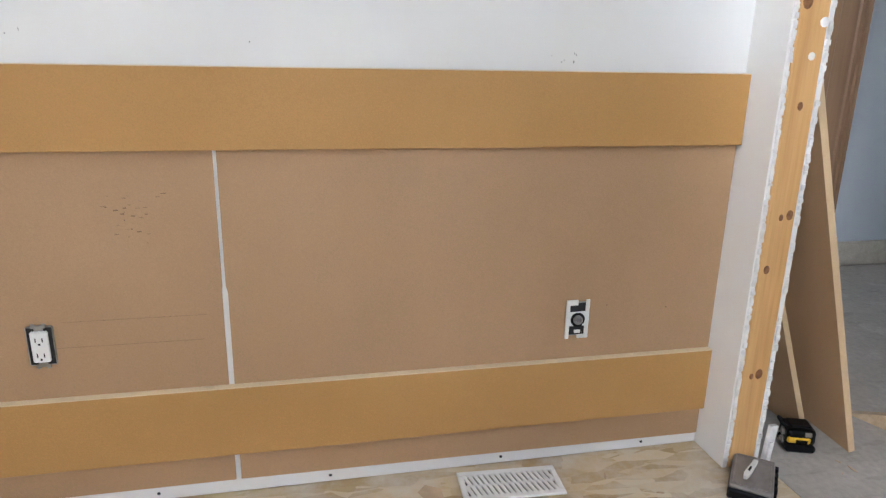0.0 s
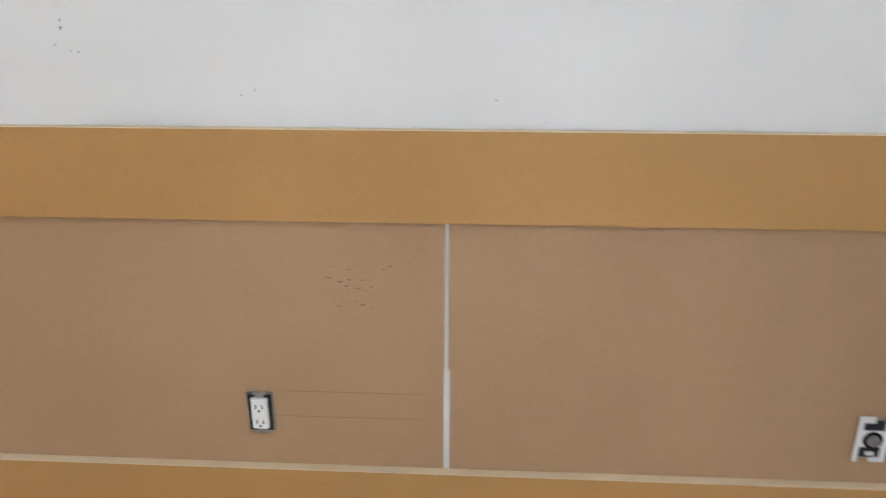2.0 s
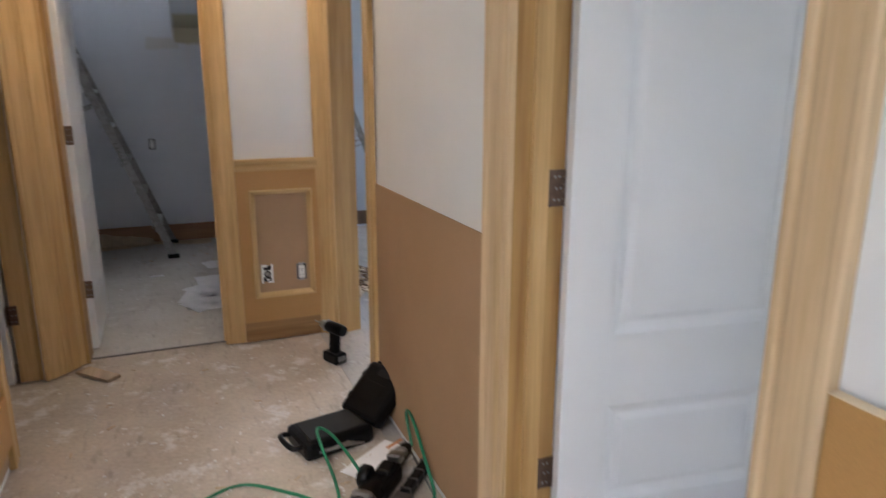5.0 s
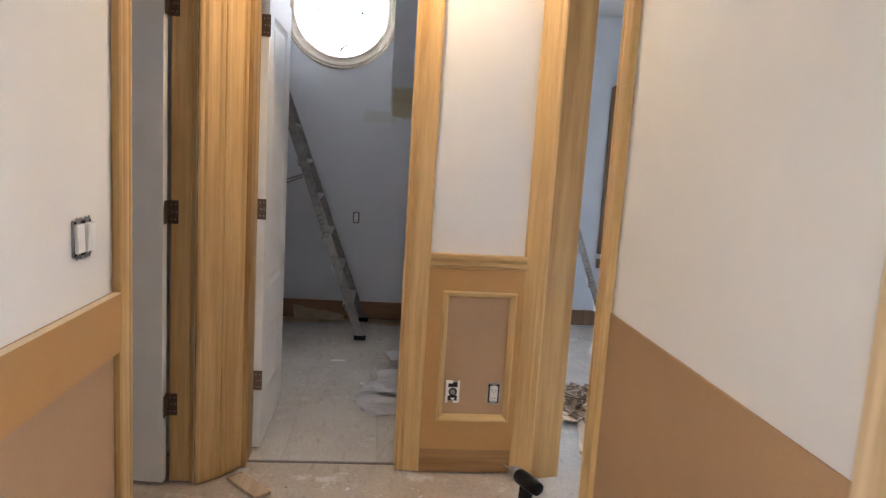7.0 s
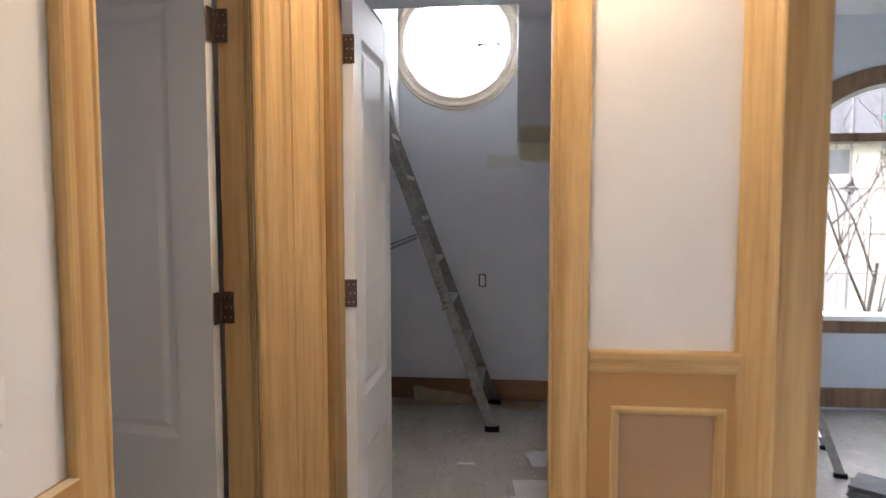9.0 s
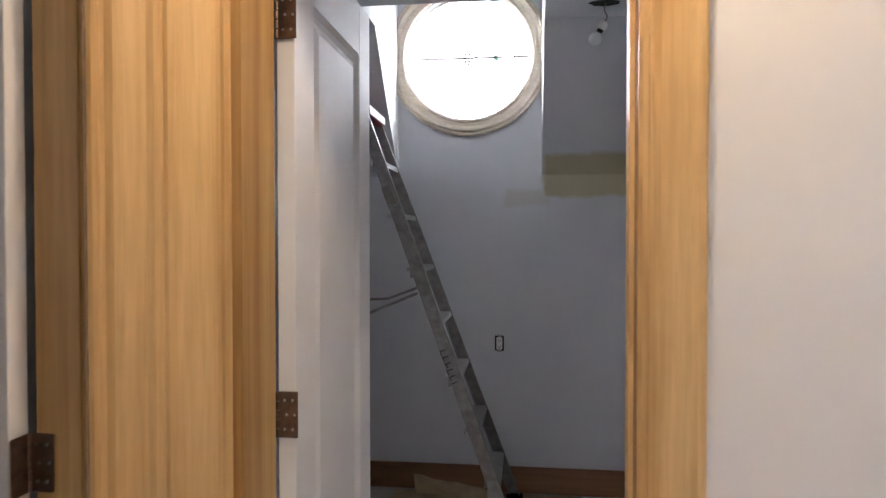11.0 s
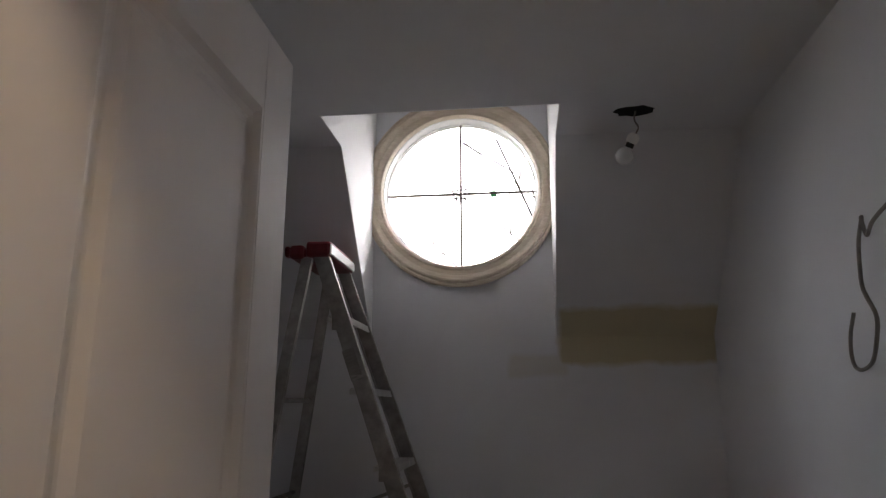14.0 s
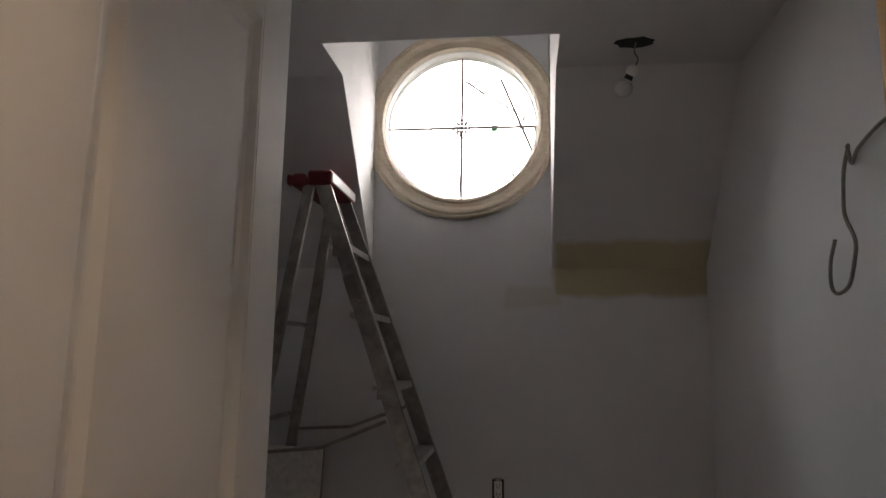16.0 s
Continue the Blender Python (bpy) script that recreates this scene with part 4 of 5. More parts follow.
bm = bmesh.new()
arch_band(bm, 0.006, -0.075, -0.02, -0.0005)
part("window_casing", bm, DARKWOOD, w2, "brown wooden arched casing")
bm = bmesh.new()
arch_band(bm, 0.001, 0.035, 0.002, 0.09)
part("window_frame", bm, DARKWOOD, w2)
bm = bmesh.new()
arch_band(bm, 0.036, 0.062, 0.05, 0.085)
part("sash", bm, PLASTIC, w2, "white sash edge")
part("transom_bar", boxes((AX0 + 0.036, AX1 - 0.036, 0.03, 0.088, 1.755, 1.815, 0.004)), DARKWOOD, w2)
part("window_sill", boxes((AX0 - 0.09, AX1 + 0.09, -0.05, 0.09, AZ0 - 0.03, AZ0 + 0.004, 0.004)), PLASTIC, w2, "white sill")
part("apron", boxes((AX0 - 0.075, AX1 + 0.075, -0.02, -0.0005, AZ0 - 0.115, AZ0 - 0.032, 0.003)), DARKWOOD, w2)
part("mullion", boxes(((AX0 + AX1) / 2 - 0.03, (AX0 + AX1) / 2 + 0.03, 0.04, 0.086, AZ0 + 0.02, 1.755, 0.003)), PLASTIC, w2)
p = part("pane", boxes((AX0 + 0.05, AX1 - 0.05, 0.066, 0.070, AZ0 + 0.02, 1.78)), GLASS, w2)
p.visible_shadow = False
bm = bmesh.new()
pts = [(AX0 + 0.05, 0.066, 1.79)] + [(AX0 + 0.05 + (AX1 - AX0 - 0.1) * k / 20, 0.066, arch_z(AX0 + 0.05 + (AX1 - AX0 - 0.1) * k / 20) - 0.05) for k in range(21)] + [(AX1 - 0.05, 0.066, 1.79)]
prism(bm, pts, (0, 0.004, 0))
p = part("pane", bm, GLASS, w2)
p.visible_shadow = False
for x in (1.53, 2.1):
    part("bar", boxes((x - 0.004, x + 0.004, 0.060, 0.065, AZ0 + 0.03, 2.05)), GREY, w2, "thin dark leading bar")
for f in (0.266, 0.53, 0.76):
    z = 1.755 + (AZ0 - 1.755) * f
    part("bar", boxes((AX0 + 0.05, AX1 - 0.05, 0.0605, 0.0645, z - 0.004, z + 0.004)), GREY, w2, "thin dark leading bar")
bm = bmesh.new()
for k in range(8):
    a = 2 * math.pi * (k + 0.5) / 8
    lathe(bm, [(0.006, -0.003), (0.012, 0), (0.006, 0.003)], 12, Matrix.Translation((1.53 + 0.028 * math.cos(a), 0.057, 1.755 + (AZ0 - 1.755) * 0.266 + 0.028 * math.sin(a))) @ TURN)
part("rosette", bm, GREY, w2, "small cut rosette at the crossing", smooth=True)
part("sticker", boxes((1.30, 1.52, 0.0635, 0.0655, 1.55, 1.71)), PAPER, w2, "white product label on the glass")
part("sticker", boxes((1.72, 1.75, 0.0635, 0.0655, 1.90, 1.93)), STICKER, w2, "green sticker")
part("sticker", boxes((1.36, 1.39, 0.0635, 0.0655, 0.86, 0.89)), STICKER, w2, "green sticker")

# ---- the landing's things ----
reg = thing("floor_register", pose(-0.094, 0.553, 0, 0, 0, -3) @ Matrix.Diagonal((0.80, 0.83, 1, 1)), "white metal floor register with slanted slots", "vent")
bm = bmesh.new()
for r in ((-0.070, -0.048, -0.150, 0.150), (0.048, 0.070, -0.150, 0.150), (-0.048, 0.048, -0.150, -0.132), (-0.048, 0.048, 0.132, 0.150), (-0.004, 0.004, -0.132, 0.132)):
    box(bm, r[0], r[1], r[2], r[3], 0.0, 0.007, 0.0025)
part("plate", bm, PLASTIC, reg)
part("duct_hole", boxes((-0.048, 0.048, -0.132, 0.132, -0.0035, 0.0008)), DARK, reg, "dark duct opening")
bm = boxes((-0.0056, 0.0056, -0.0255, 0.0255, 0.001, 0.006, 0.001))
slat_me = mesh_of(bm, "slat", PLASTIC)
for side in (-0.0255, 0.0255):
    for k in range(16):
        s = new("slat", slat_me)
        s.parent, s.matrix_basis = reg, pose(side, -0.124 + k * 0.01653, 0, 0, 0, 90 + 14)

case = thing("organizer_case", pose(-0.215, -0.030, 0, 0, 0, -39) @ Matrix.Diagonal((0.93, 0.62, 0.8, 1)), "smoky plastic parts case with black latches", "tool case")
part("base", boxes((-0.085, 0.085, -0.065, 0.095, 0.001, 0.036, 0.006)), BLACK, case)
lid = part("lid", boxes((-0.083, 0.083, -0.063, 0.093, 0.0365, 0.050, 0.005)), GREY, case, "smoky lid")
part("rim", boxes((-0.070, 0.070, 0.078, 0.082, 0.050, 0.0525, 0.001), (-0.070, 0.070, -0.052, -0.048, 0.050, 0.0525, 0.001), (-0.072, -0.068, -0.052, 0.082, 0.050, 0.0525, 0.001), (0.068, 0.072, -0.052, 0.082, 0.050, 0.0525, 0.001)), GREY, lid)
for k in range(4):
    part("latch", boxes((-0.05 + k * 0.033, -0.03 + k * 0.033, -0.076, -0.062, 0.014, 0.044, 0.002)), BLACK, case)
knife = thing("utility_knife", pose(-0.205, -0.018, 0.0428, 0, 0, 128) @ Matrix.Scale(0.8, 4), "white slim utility knife lying on the case", "knife")
bm = bmesh.new()
prism(bm, [(-0.055, -0.006, 0), (0.035, -0.009, 0), (0.055, -0.004, 0), (0.055, 0.006, 0), (0.03, 0.009, 0), (-0.055, 0.007, 0)], (0, 0, 0.010))
part("handle", bm, PLASTIC, knife)
part("slider", boxes((-0.005, 0.02, -0.003, 0.003, 0.010, 0.013, 0.001)), BLACK, knife)
part("blade", boxes((-0.075, -0.055, -0.004, 0.004, 0.004, 0.0052)), STEEL, knife)

laser = thing("laser_level", pose(-0.070, -0.258, 0, 0, 0, -20) @ Matrix.Scale(0.76, 4), "black and yellow cross-line laser level", "laser level")
part("base", boxes((-0.055, 0.045, -0.05, 0.05, 0.001, 0.030, 0.008)), BLACK, laser)
part("body", boxes((-0.048, 0.045, -0.048, 0.048, 0.030, 0.085, 0.012, None, 2)), BLACK, laser)
part("band", boxes((-0.052, -0.020, -0.030, 0.046, 0.036, 0.060, 0.005)), YELLOW, laser, "yellow shell")
part("label", boxes((-0.0535, -0.052, -0.018, 0.020, 0.040, 0.052)), BLACK, laser)
part("cap", boxes((-0.030, 0.030, -0.036, 0.036, 0.085, 0.093, 0.004)), BLACK, laser)
part("lens_window", boxes((-0.0505, -0.046, -0.030, -0.008, 0.064, 0.080, 0.001)), GREY, laser, "smoky lens window")
bm = bmesh.new()
tube(bm, smooth_path([(-0.02, 0.045, 0.085), (-0.02, 0.062, 0.097), (0.02, 0.062, 0.097), (0.02, 0.045, 0.085)], 6), 0.006)
part("loop", bm, BLACK, laser, smooth=True)
for z in (0.028, 0.062):
    bm = bmesh.new()
    lathe(bm, [(0.014, 0), (0.014, 0.006), (0.010, 0.008), (0.009, 0.004), (0, 0.004)], 16, Matrix.Translation((-0.01, 0.049, z)) @ pose(0, 0, 0, -90))
    part("knob", bm, GREY, laser, smooth=True)


def lean_board(name, foot, length, width, rx, rz, t, mat, label, group="boards leaning in the opening"):
    """A board standing on its foot and leaning back. Local: width along x, height along z, thickness along y."""
    d = thing(name, pose(*foot, rx, 0, rz), label, "board", group)
    part("face", boxes((0, width, 0.001, t - 0.001, 0.002, length, 0.0008)), mat, d)
    part("edge", boxes((-0.0012, 0.0, 0.0, t, 0.002, length)), BOARDEDGE, d, "light brown sawn edge")
    return d


lean_board("leaning_board", (-0.123, -0.400, 0), 1.02, 0.60, -16.4, -3, 0.018, MDF, "tall raw fibreboard offcut leaning on the wall")
lean_board("leaning_board", (-0.030, -0.33, 0), 0.66, 0.5, -19.5, -2, 0.015, MDF, "shorter raw fibreboard offcut behind the tall one")
ret = struct("wall_next_room_return", boxes((0.422, 0.52, -0.675, -0.1025, 0, H)), BLUEWALL, "wall return with a brown wooden edge, bluish daylight painted in", "wall")
bm = bmesh.new()
prism(bm, [(0.421, -0.692, 0), (0.400, -0.690, 0), (0.398, -0.672, 0), (0.404, -0.668, 0), (0.404, -0.655, 0), (0.409, -0.650, 0), (0.411, -0.590, 0), (0.406, -0.584, 0), (0.408, -0.570, 0), (0.421, -0.568, 0)], (0, 0, 2.2))
part("casing", bm, DARKWOOD, ret, "moulded brown casing")
part("casing", boxes((0.421, 0.53, -0.692, -0.6755, 0, 2.2, 0.003)), DARKWOOD, ret)
shim = thing("wood_shim", pose(-0.135, -0.105, 0, 0, -4, 5), "thin whitish wood strip leaning on the stud", "wood scrap")
part("strip", boxes((-0.006, 0.006, -0.022, 0.0, 0.002, 0.12, 0.001), (-0.012, -0.006, -0.014, -0.002, 0.002, 0.075, 0.001)), DRYWALL, shim)
wedge = thing("wood_wedge", pose(-0.05, -0.60, 0.001, 0, 0, 20), "pale wooden wedge on the floor", "wood scrap")
bm = bmesh.new()
prism(bm, [(0, 0, 0), (0.12, 0, 0), (0.0, 0, 0.05)], (0, 0.03, 0))
part("block", bm, SCRAP, wedge)
scr = thing("paper_scrap", pose(-0.10, 0.75, 0.001, 0, 0, 15), "torn scrap of pale paper", "paper")
bm = bmesh.new()
prism(bm, [(-0.03, -0.02, 0), (0.01, -0.03, 0), (0.035, 0.0, 0.004), (0.012, 0.03, 0.008), (-0.025, 0.02, 0.003)], (0, 0, 0.0015))
part("sheet", bm, CARD, scr)


def litter(name, n, area, mat, size, label, seed, height=0.0015, thin=0.4):
    rnd = random.Random(seed)
    bm = bmesh.new()
    for _ in range(n):
        x, y = rnd.uniform(area[0], area[1]), rnd.uniform(area[2], area[3])
        s = size * rnd.uniform(0.35, 1.0) ** 1.5
        a = rnd.uniform(0, 6.28)
        k = rnd.randint(5, 8)
        pts = []
        for i in range(k):
            q = 2 * math.pi * i / k
            r = s * rnd.uniform(0.55, 1.0)
            u, v = r * math.cos(q), r * math.sin(q) * thin
            pts.append((x + u * math.cos(a) - v * math.sin(a), y + u * math.sin(a) + v * math.cos(a), 0.0))
        prism(bm, pts, (0, 0, height * rnd.uniform(0.5, 1.5)))
    return tagged(part(name, bm, mat, None), label, "debris", "", "stuff")


litter("plaster_flecks", 190, (-1.30, -0.02, 2.7, 5.25), DRYWALL, 0.022, "white plaster flecks on the subfloor", 3)
litter("plaster_crumbs", 260, (-1.30, -0.02, 2.4, 5.25), DRYWALL, 0.008, "small plaster crumbs on the subfloor", 31, 0.003, 0.8)
litter("wood_chips", 40, (-1.2, -0.05, 2.8, 5.2), SCRAP, 0.03, "thin wood chips on the subfloor", 5, 0.003, 0.18)
litter("floor_splashes", 60, (0.14, 1.6, 2.3, 3.7), DRYWALL, 0.03, "plaster splashes on the side room floor", 6)
litter("landing_chips", 50, (-0.5, -0.03, -0.5, 2.3), SCRAP, 0.02, "thin wood chips along the wall foot", 8, 0.002, 0.2)
litter("bath_crumbs", 90, (-1.5, -0.1, 5.6, 7.9), DRYWALL, 0.012, "crumbs and dust on the floor sheets", 9, 0.003, 0.7)
litter("bath_dirt", 60, (-1.5, -0.3, 7.0, 7.9), CARD, 0.02, "brown scraps near the far wall", 10, 0.004, 0.5)

# ---- the hall's things ----
plank = thing("wood_offcut", pose(-1.125, 5.105, 0.001, 0, 0, -48), "short pale wood offcut with a dark end", "wood scrap")
part("board", boxes((-0.125, 0.085, -0.036, 0.036, 0, 0.014, 0.001)), SCRAP, plank)
part("end", boxes((-0.1275, -0.125, -0.036, 0.036, 0, 0.014)), DARK, plank, "dark sawn end")

drill = thing("cordless_drill", pose(-0.075, 4.87, 0, 0, 0, 115), "black cordless drill standing on its battery", "drill")
part("battery", boxes((-0.055, 0.055, -0.035, 0.035, 0.001, 0.055, 0.008)), BLACK, drill)
bm = bmesh.new()
prism(bm, [(-0.022, -0.016, 0.05), (0.022, -0.016, 0.05), (0.012, -0.016, 0.155), (-0.030, -0.016, 0.155)], (0, 0.032, 0))
part("handle", bm, BLACK, drill)
bm = bmesh.new()
lathe(bm, [(0, -0.075), (0.024, -0.072), (0.029, -0.055), (0.029, 0.035), (0.024, 0.05), (0, 0.05)], 20, Matrix.Translation((-0.005, 0, 0.178)) @ pose(0, 0, 0, 0, 90))
part("motor_housing", bm, BLACK, drill, smooth=True)
bm = bmesh.new()
lathe(bm, [(0.020, 0.05), (0.022, 0.07), (0.020, 0.09), (0.012, 0.10), (0.003, 0.103), (0.003, 0.15), (0, 0.15)], 16, Matrix.Translation((-0.005, 0, 0.178)) @ pose(0, 0, 0, 0, 90))
part("chuck", bm, STEEL, drill, "steel chuck with a bit", smooth=True)
part("gear_case", boxes((0.046, 0.062, -0.024, 0.024, 0.152, 0.204, 0.006)), STEEL, drill, "grey metal gear case")
part("battery_label", boxes((-0.0562, -0.055, -0.022, 0.022, 0.018, 0.044)), GREY, drill)
part("trigger", boxes((0.008, 0.026, -0.008, 0.008, 0.12, 0.15, 0.003)), RED, drill)

tc = thing("tool_case", pose(-0.255, 4.13, 0, 0, 0, 12), "open black plastic tool case leaning on the wall", "tool case")
part("tray", boxes((-0.15, 0.13, -0.10, 0.10, 0.001, 0.075, 0.022, None, 2)), BLACK, tc)
part("tray_recess", boxes((-0.12, 0.10, -0.075, 0.075, 0.070, 0.0765, 0.003)), DARK, tc)
lidp = part("lid", boxes((-0.01, 0.225, -0.11, 0.11, -0.032, 0.032, 0.022, None, 2), (0.03, 0.19, -0.08, 0.08, -0.042, -0.03, 0.006), (0.05, 0.075, 0.095, 0.122, -0.02, 0.02, 0.006), (0.15, 0.175, 0.095, 0.122, -0.02, 0.02, 0.006), (0.215, 0.235, -0.085, -0.045, -0.02, 0.02, 0.006), (0.215, 0.235, 0.045, 0.085, -0.02, 0.02, 0.006)), BLACK, tc, "", pose(0.130, 0.02, 0.055, 0, -40, 12))
part("grip_hole", boxes((0.172, 0.200, -0.045, 0.03, 0.030, 0.0342, 0.003)), DARK, lidp, "grip opening")
part("badge", boxes((0.05, 0.14, -0.05, 0.05, 0.0318, 0.0338, 0.001)), BLACK, lidp)
bm = bmesh.new()
tube(bm, smooth_path([(-0.142, -0.055, 0.05), (-0.185, -0.05, 0.055), (-0.188, 0.05, 0.055), (-0.142, 0.055, 0.05)], 8), 0.010)
part("handle", bm, BLACK, tc, smooth=True)
bm = bmesh.new()
for k in range(4):
    tube(bm, [(-0.10 + k * 0.012, -0.104, 0.035 + 0.006 * (k % 2)), (0.02 + k * 0.02, -0.104, 0.045 - 0.008 * k)], 0.004, 6)
part("fittings", bm, STEEL, tc, "shiny fittings on the side")
cb = thing("orange_scrap", pose(-0.045, 4.02, 0.002, 0, 0, 30), "small orange strip on the floor", "scrap")
part("strip", boxes((-0.04, 0.04, -0.006, 0.006, 0, 0.004, 0.001)), COPPER, cb)
ps = thing("paper_sheet", pose(-0.12, 3.93, 0.001, 0, 0, 35), "pale sheet lying on the floor", "paper")
part("sheet", boxes((-0.14, 0.12, -0.08, 0.08, 0, 0.0015)), PAPER, ps)

ng = thing("nail_gun", pose(-0.125, 3.735, 0, 0, 0, 48) @ Matrix.Scale(1.28, 4), "black and silver pneumatic nail gun lying down", "nail gun")
bm = bmesh.new()
lathe(bm, [(0, -0.02), (0.030, -0.018), (0.036, 0.0), (0.036, 0.06), (0.030, 0.075), (0.026, 0.11), (0.018, 0.125), (0, 0.125)], 20, Matrix.Translation((-0.145, 0.03, 0.042)) @ pose(0, 0, 0, 0, 90))
part("cylinder", bm, BLACK, ng, "black cylinder housing", smooth=True)
bm = bmesh.new()
lathe(bm, [(0.0, -0.023), (0.022, -0.022), (0.031, -0.016), (0.0375, 0.002), (0.0375, 0.014), (0.0365, 0.015)], 20, Matrix.Translation((-0.145, 0.03, 0.042)) @ pose(0, 0, 0, 0, 90))
part("end_cap", bm, GUNMETAL, ng, "shiny steel end cap", smooth=True)
part("body", boxes((-0.11, 0.03, -0.005, 0.055, 0.012, 0.068, 0.014, None, 2)), BLACK, ng)
part("handle", boxes((0.02, 0.150, 0.018, 0.052, 0.016, 0.056, 0.012, None, 2)), BLACK, ng)
part("magazine", boxes((-0.06, 0.140, -0.055, -0.028, 0.012, 0.046, 0.004)), BLACK, ng)
bm = bmesh.new()
for k in range(4):
    box(bm, -0.05 + k * 0.045, -0.043 + k * 0.045, -0.0565, -0.027, 0.024, 0.0475, 0.001)
part("nails", bm, GUNMETAL, ng, "bright nail strip")
bm = bmesh.new()
lathe(bm, [(0, -0.014), (0.026, -0.014), (0.030, -0.009), (0.030, 0.009), (0.026, 0.014), (0.018, 0.015), (0, 0.012)], 20, pose(-0.055, 0.066, 0.060, 90))
part("drum", bm, BLACK, ng, "round black cap", smooth=True)
part("valve_block", boxes((0.035, 0.068, 0.008, 0.050, 0.050, 0.076, 0.005), (0.078, 0.100, 0.012, 0.046, 0.050, 0.070, 0.005)), STEEL, ng, "silver valve block")
part("grip", boxes((-0.045, 0.010, 0.004, 0.046, 0.062, 0.080, 0.008, None, 2)), BLACK, ng)
part("nose", boxes((-0.10, -0.055, -0.070, -0.02, 0.016, 0.042, 0.004)), GUNMETAL, ng)
part("exhaust", boxes((-0.155, -0.135, 0.005, 0.055, 0.066, 0.082, 0.004)), STEEL, ng, "silver exhaust cap")
bm = bmesh.new()
lathe(bm, [(0.008, 0), (0.010, 0.004), (0.010, 0.022), (0.006, 0.026), (0.006, 0.036), (0, 0.036)], 12, Matrix.Translation((0.150, 0.035, 0.036)) @ pose(0, 0, 0, 0, 90))
part("coupling", bm, STEEL, ng, smooth=True)

hose = thing("air_hose", Matrix.Identity(4), "thin green air hose coiled over the floor", "hose")
bm = bmesh.new()
tube(bm, smooth_path([(-0.015, 3.905, 0.05), (0.0 - 0.02, 3.95, 0.16), (-0.03, 3.86, 0.19), (-0.028, 3.74, 0.10), (-0.03, 3.64, 0.008), (-0.10, 3.60, 0.006), (-0.19, 3.63, 0.006), (-0.28, 3.60, 0.006), (-0.40, 3.55, 0.006),
     (-0.534, 3.452, 0.006), (-0.66, 3.40, 0.006), (-0.80, 3.47, 0.006), (-0.835, 3.640, 0.006), (-0.785, 3.846, 0.006), (-0.70, 3.93, 0.006), (-0.592, 3.948, 0.006), (-0.45, 3.83, 0.007), (-0.345, 3.72, 0.007), (-0.32, 3.80, 0.03), (-0.33, 4.03, 0.086),
     (-0.31, 4.08, 0.093), (-0.27, 3.98, 0.085), (-0.22, 3.78, 0.02), (-0.25, 3.62, 0.007)], 10), 0.0058, 8)
part("tube", bm, GREEN, hose, smooth=True)
bm = bmesh.new()
tube(bm, smooth_path([(-0.25, 3.62, 0.007), (-0.10, 3.56, 0.0185), (-0.055, 3.47, 0.006), (-0.10, 3.38, 0.006), (-0.248, 3.325, 0.006), (-0.40, 3.38, 0.0185), (-0.56, 3.50, 0.0062), (-0.70, 3.36, 0.0185), (-0.9, 3.1, 0.006), (-1.1, 2.6, 0.006), (-1.3, 2.2, 0.006)], 10), 0.0056, 8)
part("tube", bm, GREEN, hose, smooth=True)
stick = thing("thin_rod", pose(-0.60, 3.80, 0.004, 0, 0, -52), "thin dark rod on the floor", "rod")
bm = bmesh.new()
tube(bm, [(-0.13, 0, 0), (0.13, 0, 0)], 0.0035, 6)
part("rod", bm, CABLE, stick)
rod2 = thing("thin_rod", pose(-0.028, 3.62, 0.004, 0, 0, 86), "thin dark rod along the wall foot", "rod")
bm = bmesh.new()
tube(bm, [(-0.2, 0, 0), (0.42, 0, 0.0)], 0.0035, 6)
part("rod", bm, CABLE, rod2)

lampb = thing("ceiling_lamp", pose(-0.62, 5.03, 2.44), "bare bulb lampholder on the ceiling", "lamp")
bm = bmesh.new()
lathe(bm, [(0, 0), (0.055, 0), (0.055, -0.012), (0.03, -0.02), (0.02, -0.03), (0, -0.03)], 24)
part("holder", bm, PLASTIC, lampb, smooth=True)

# ---- the small room's things ----


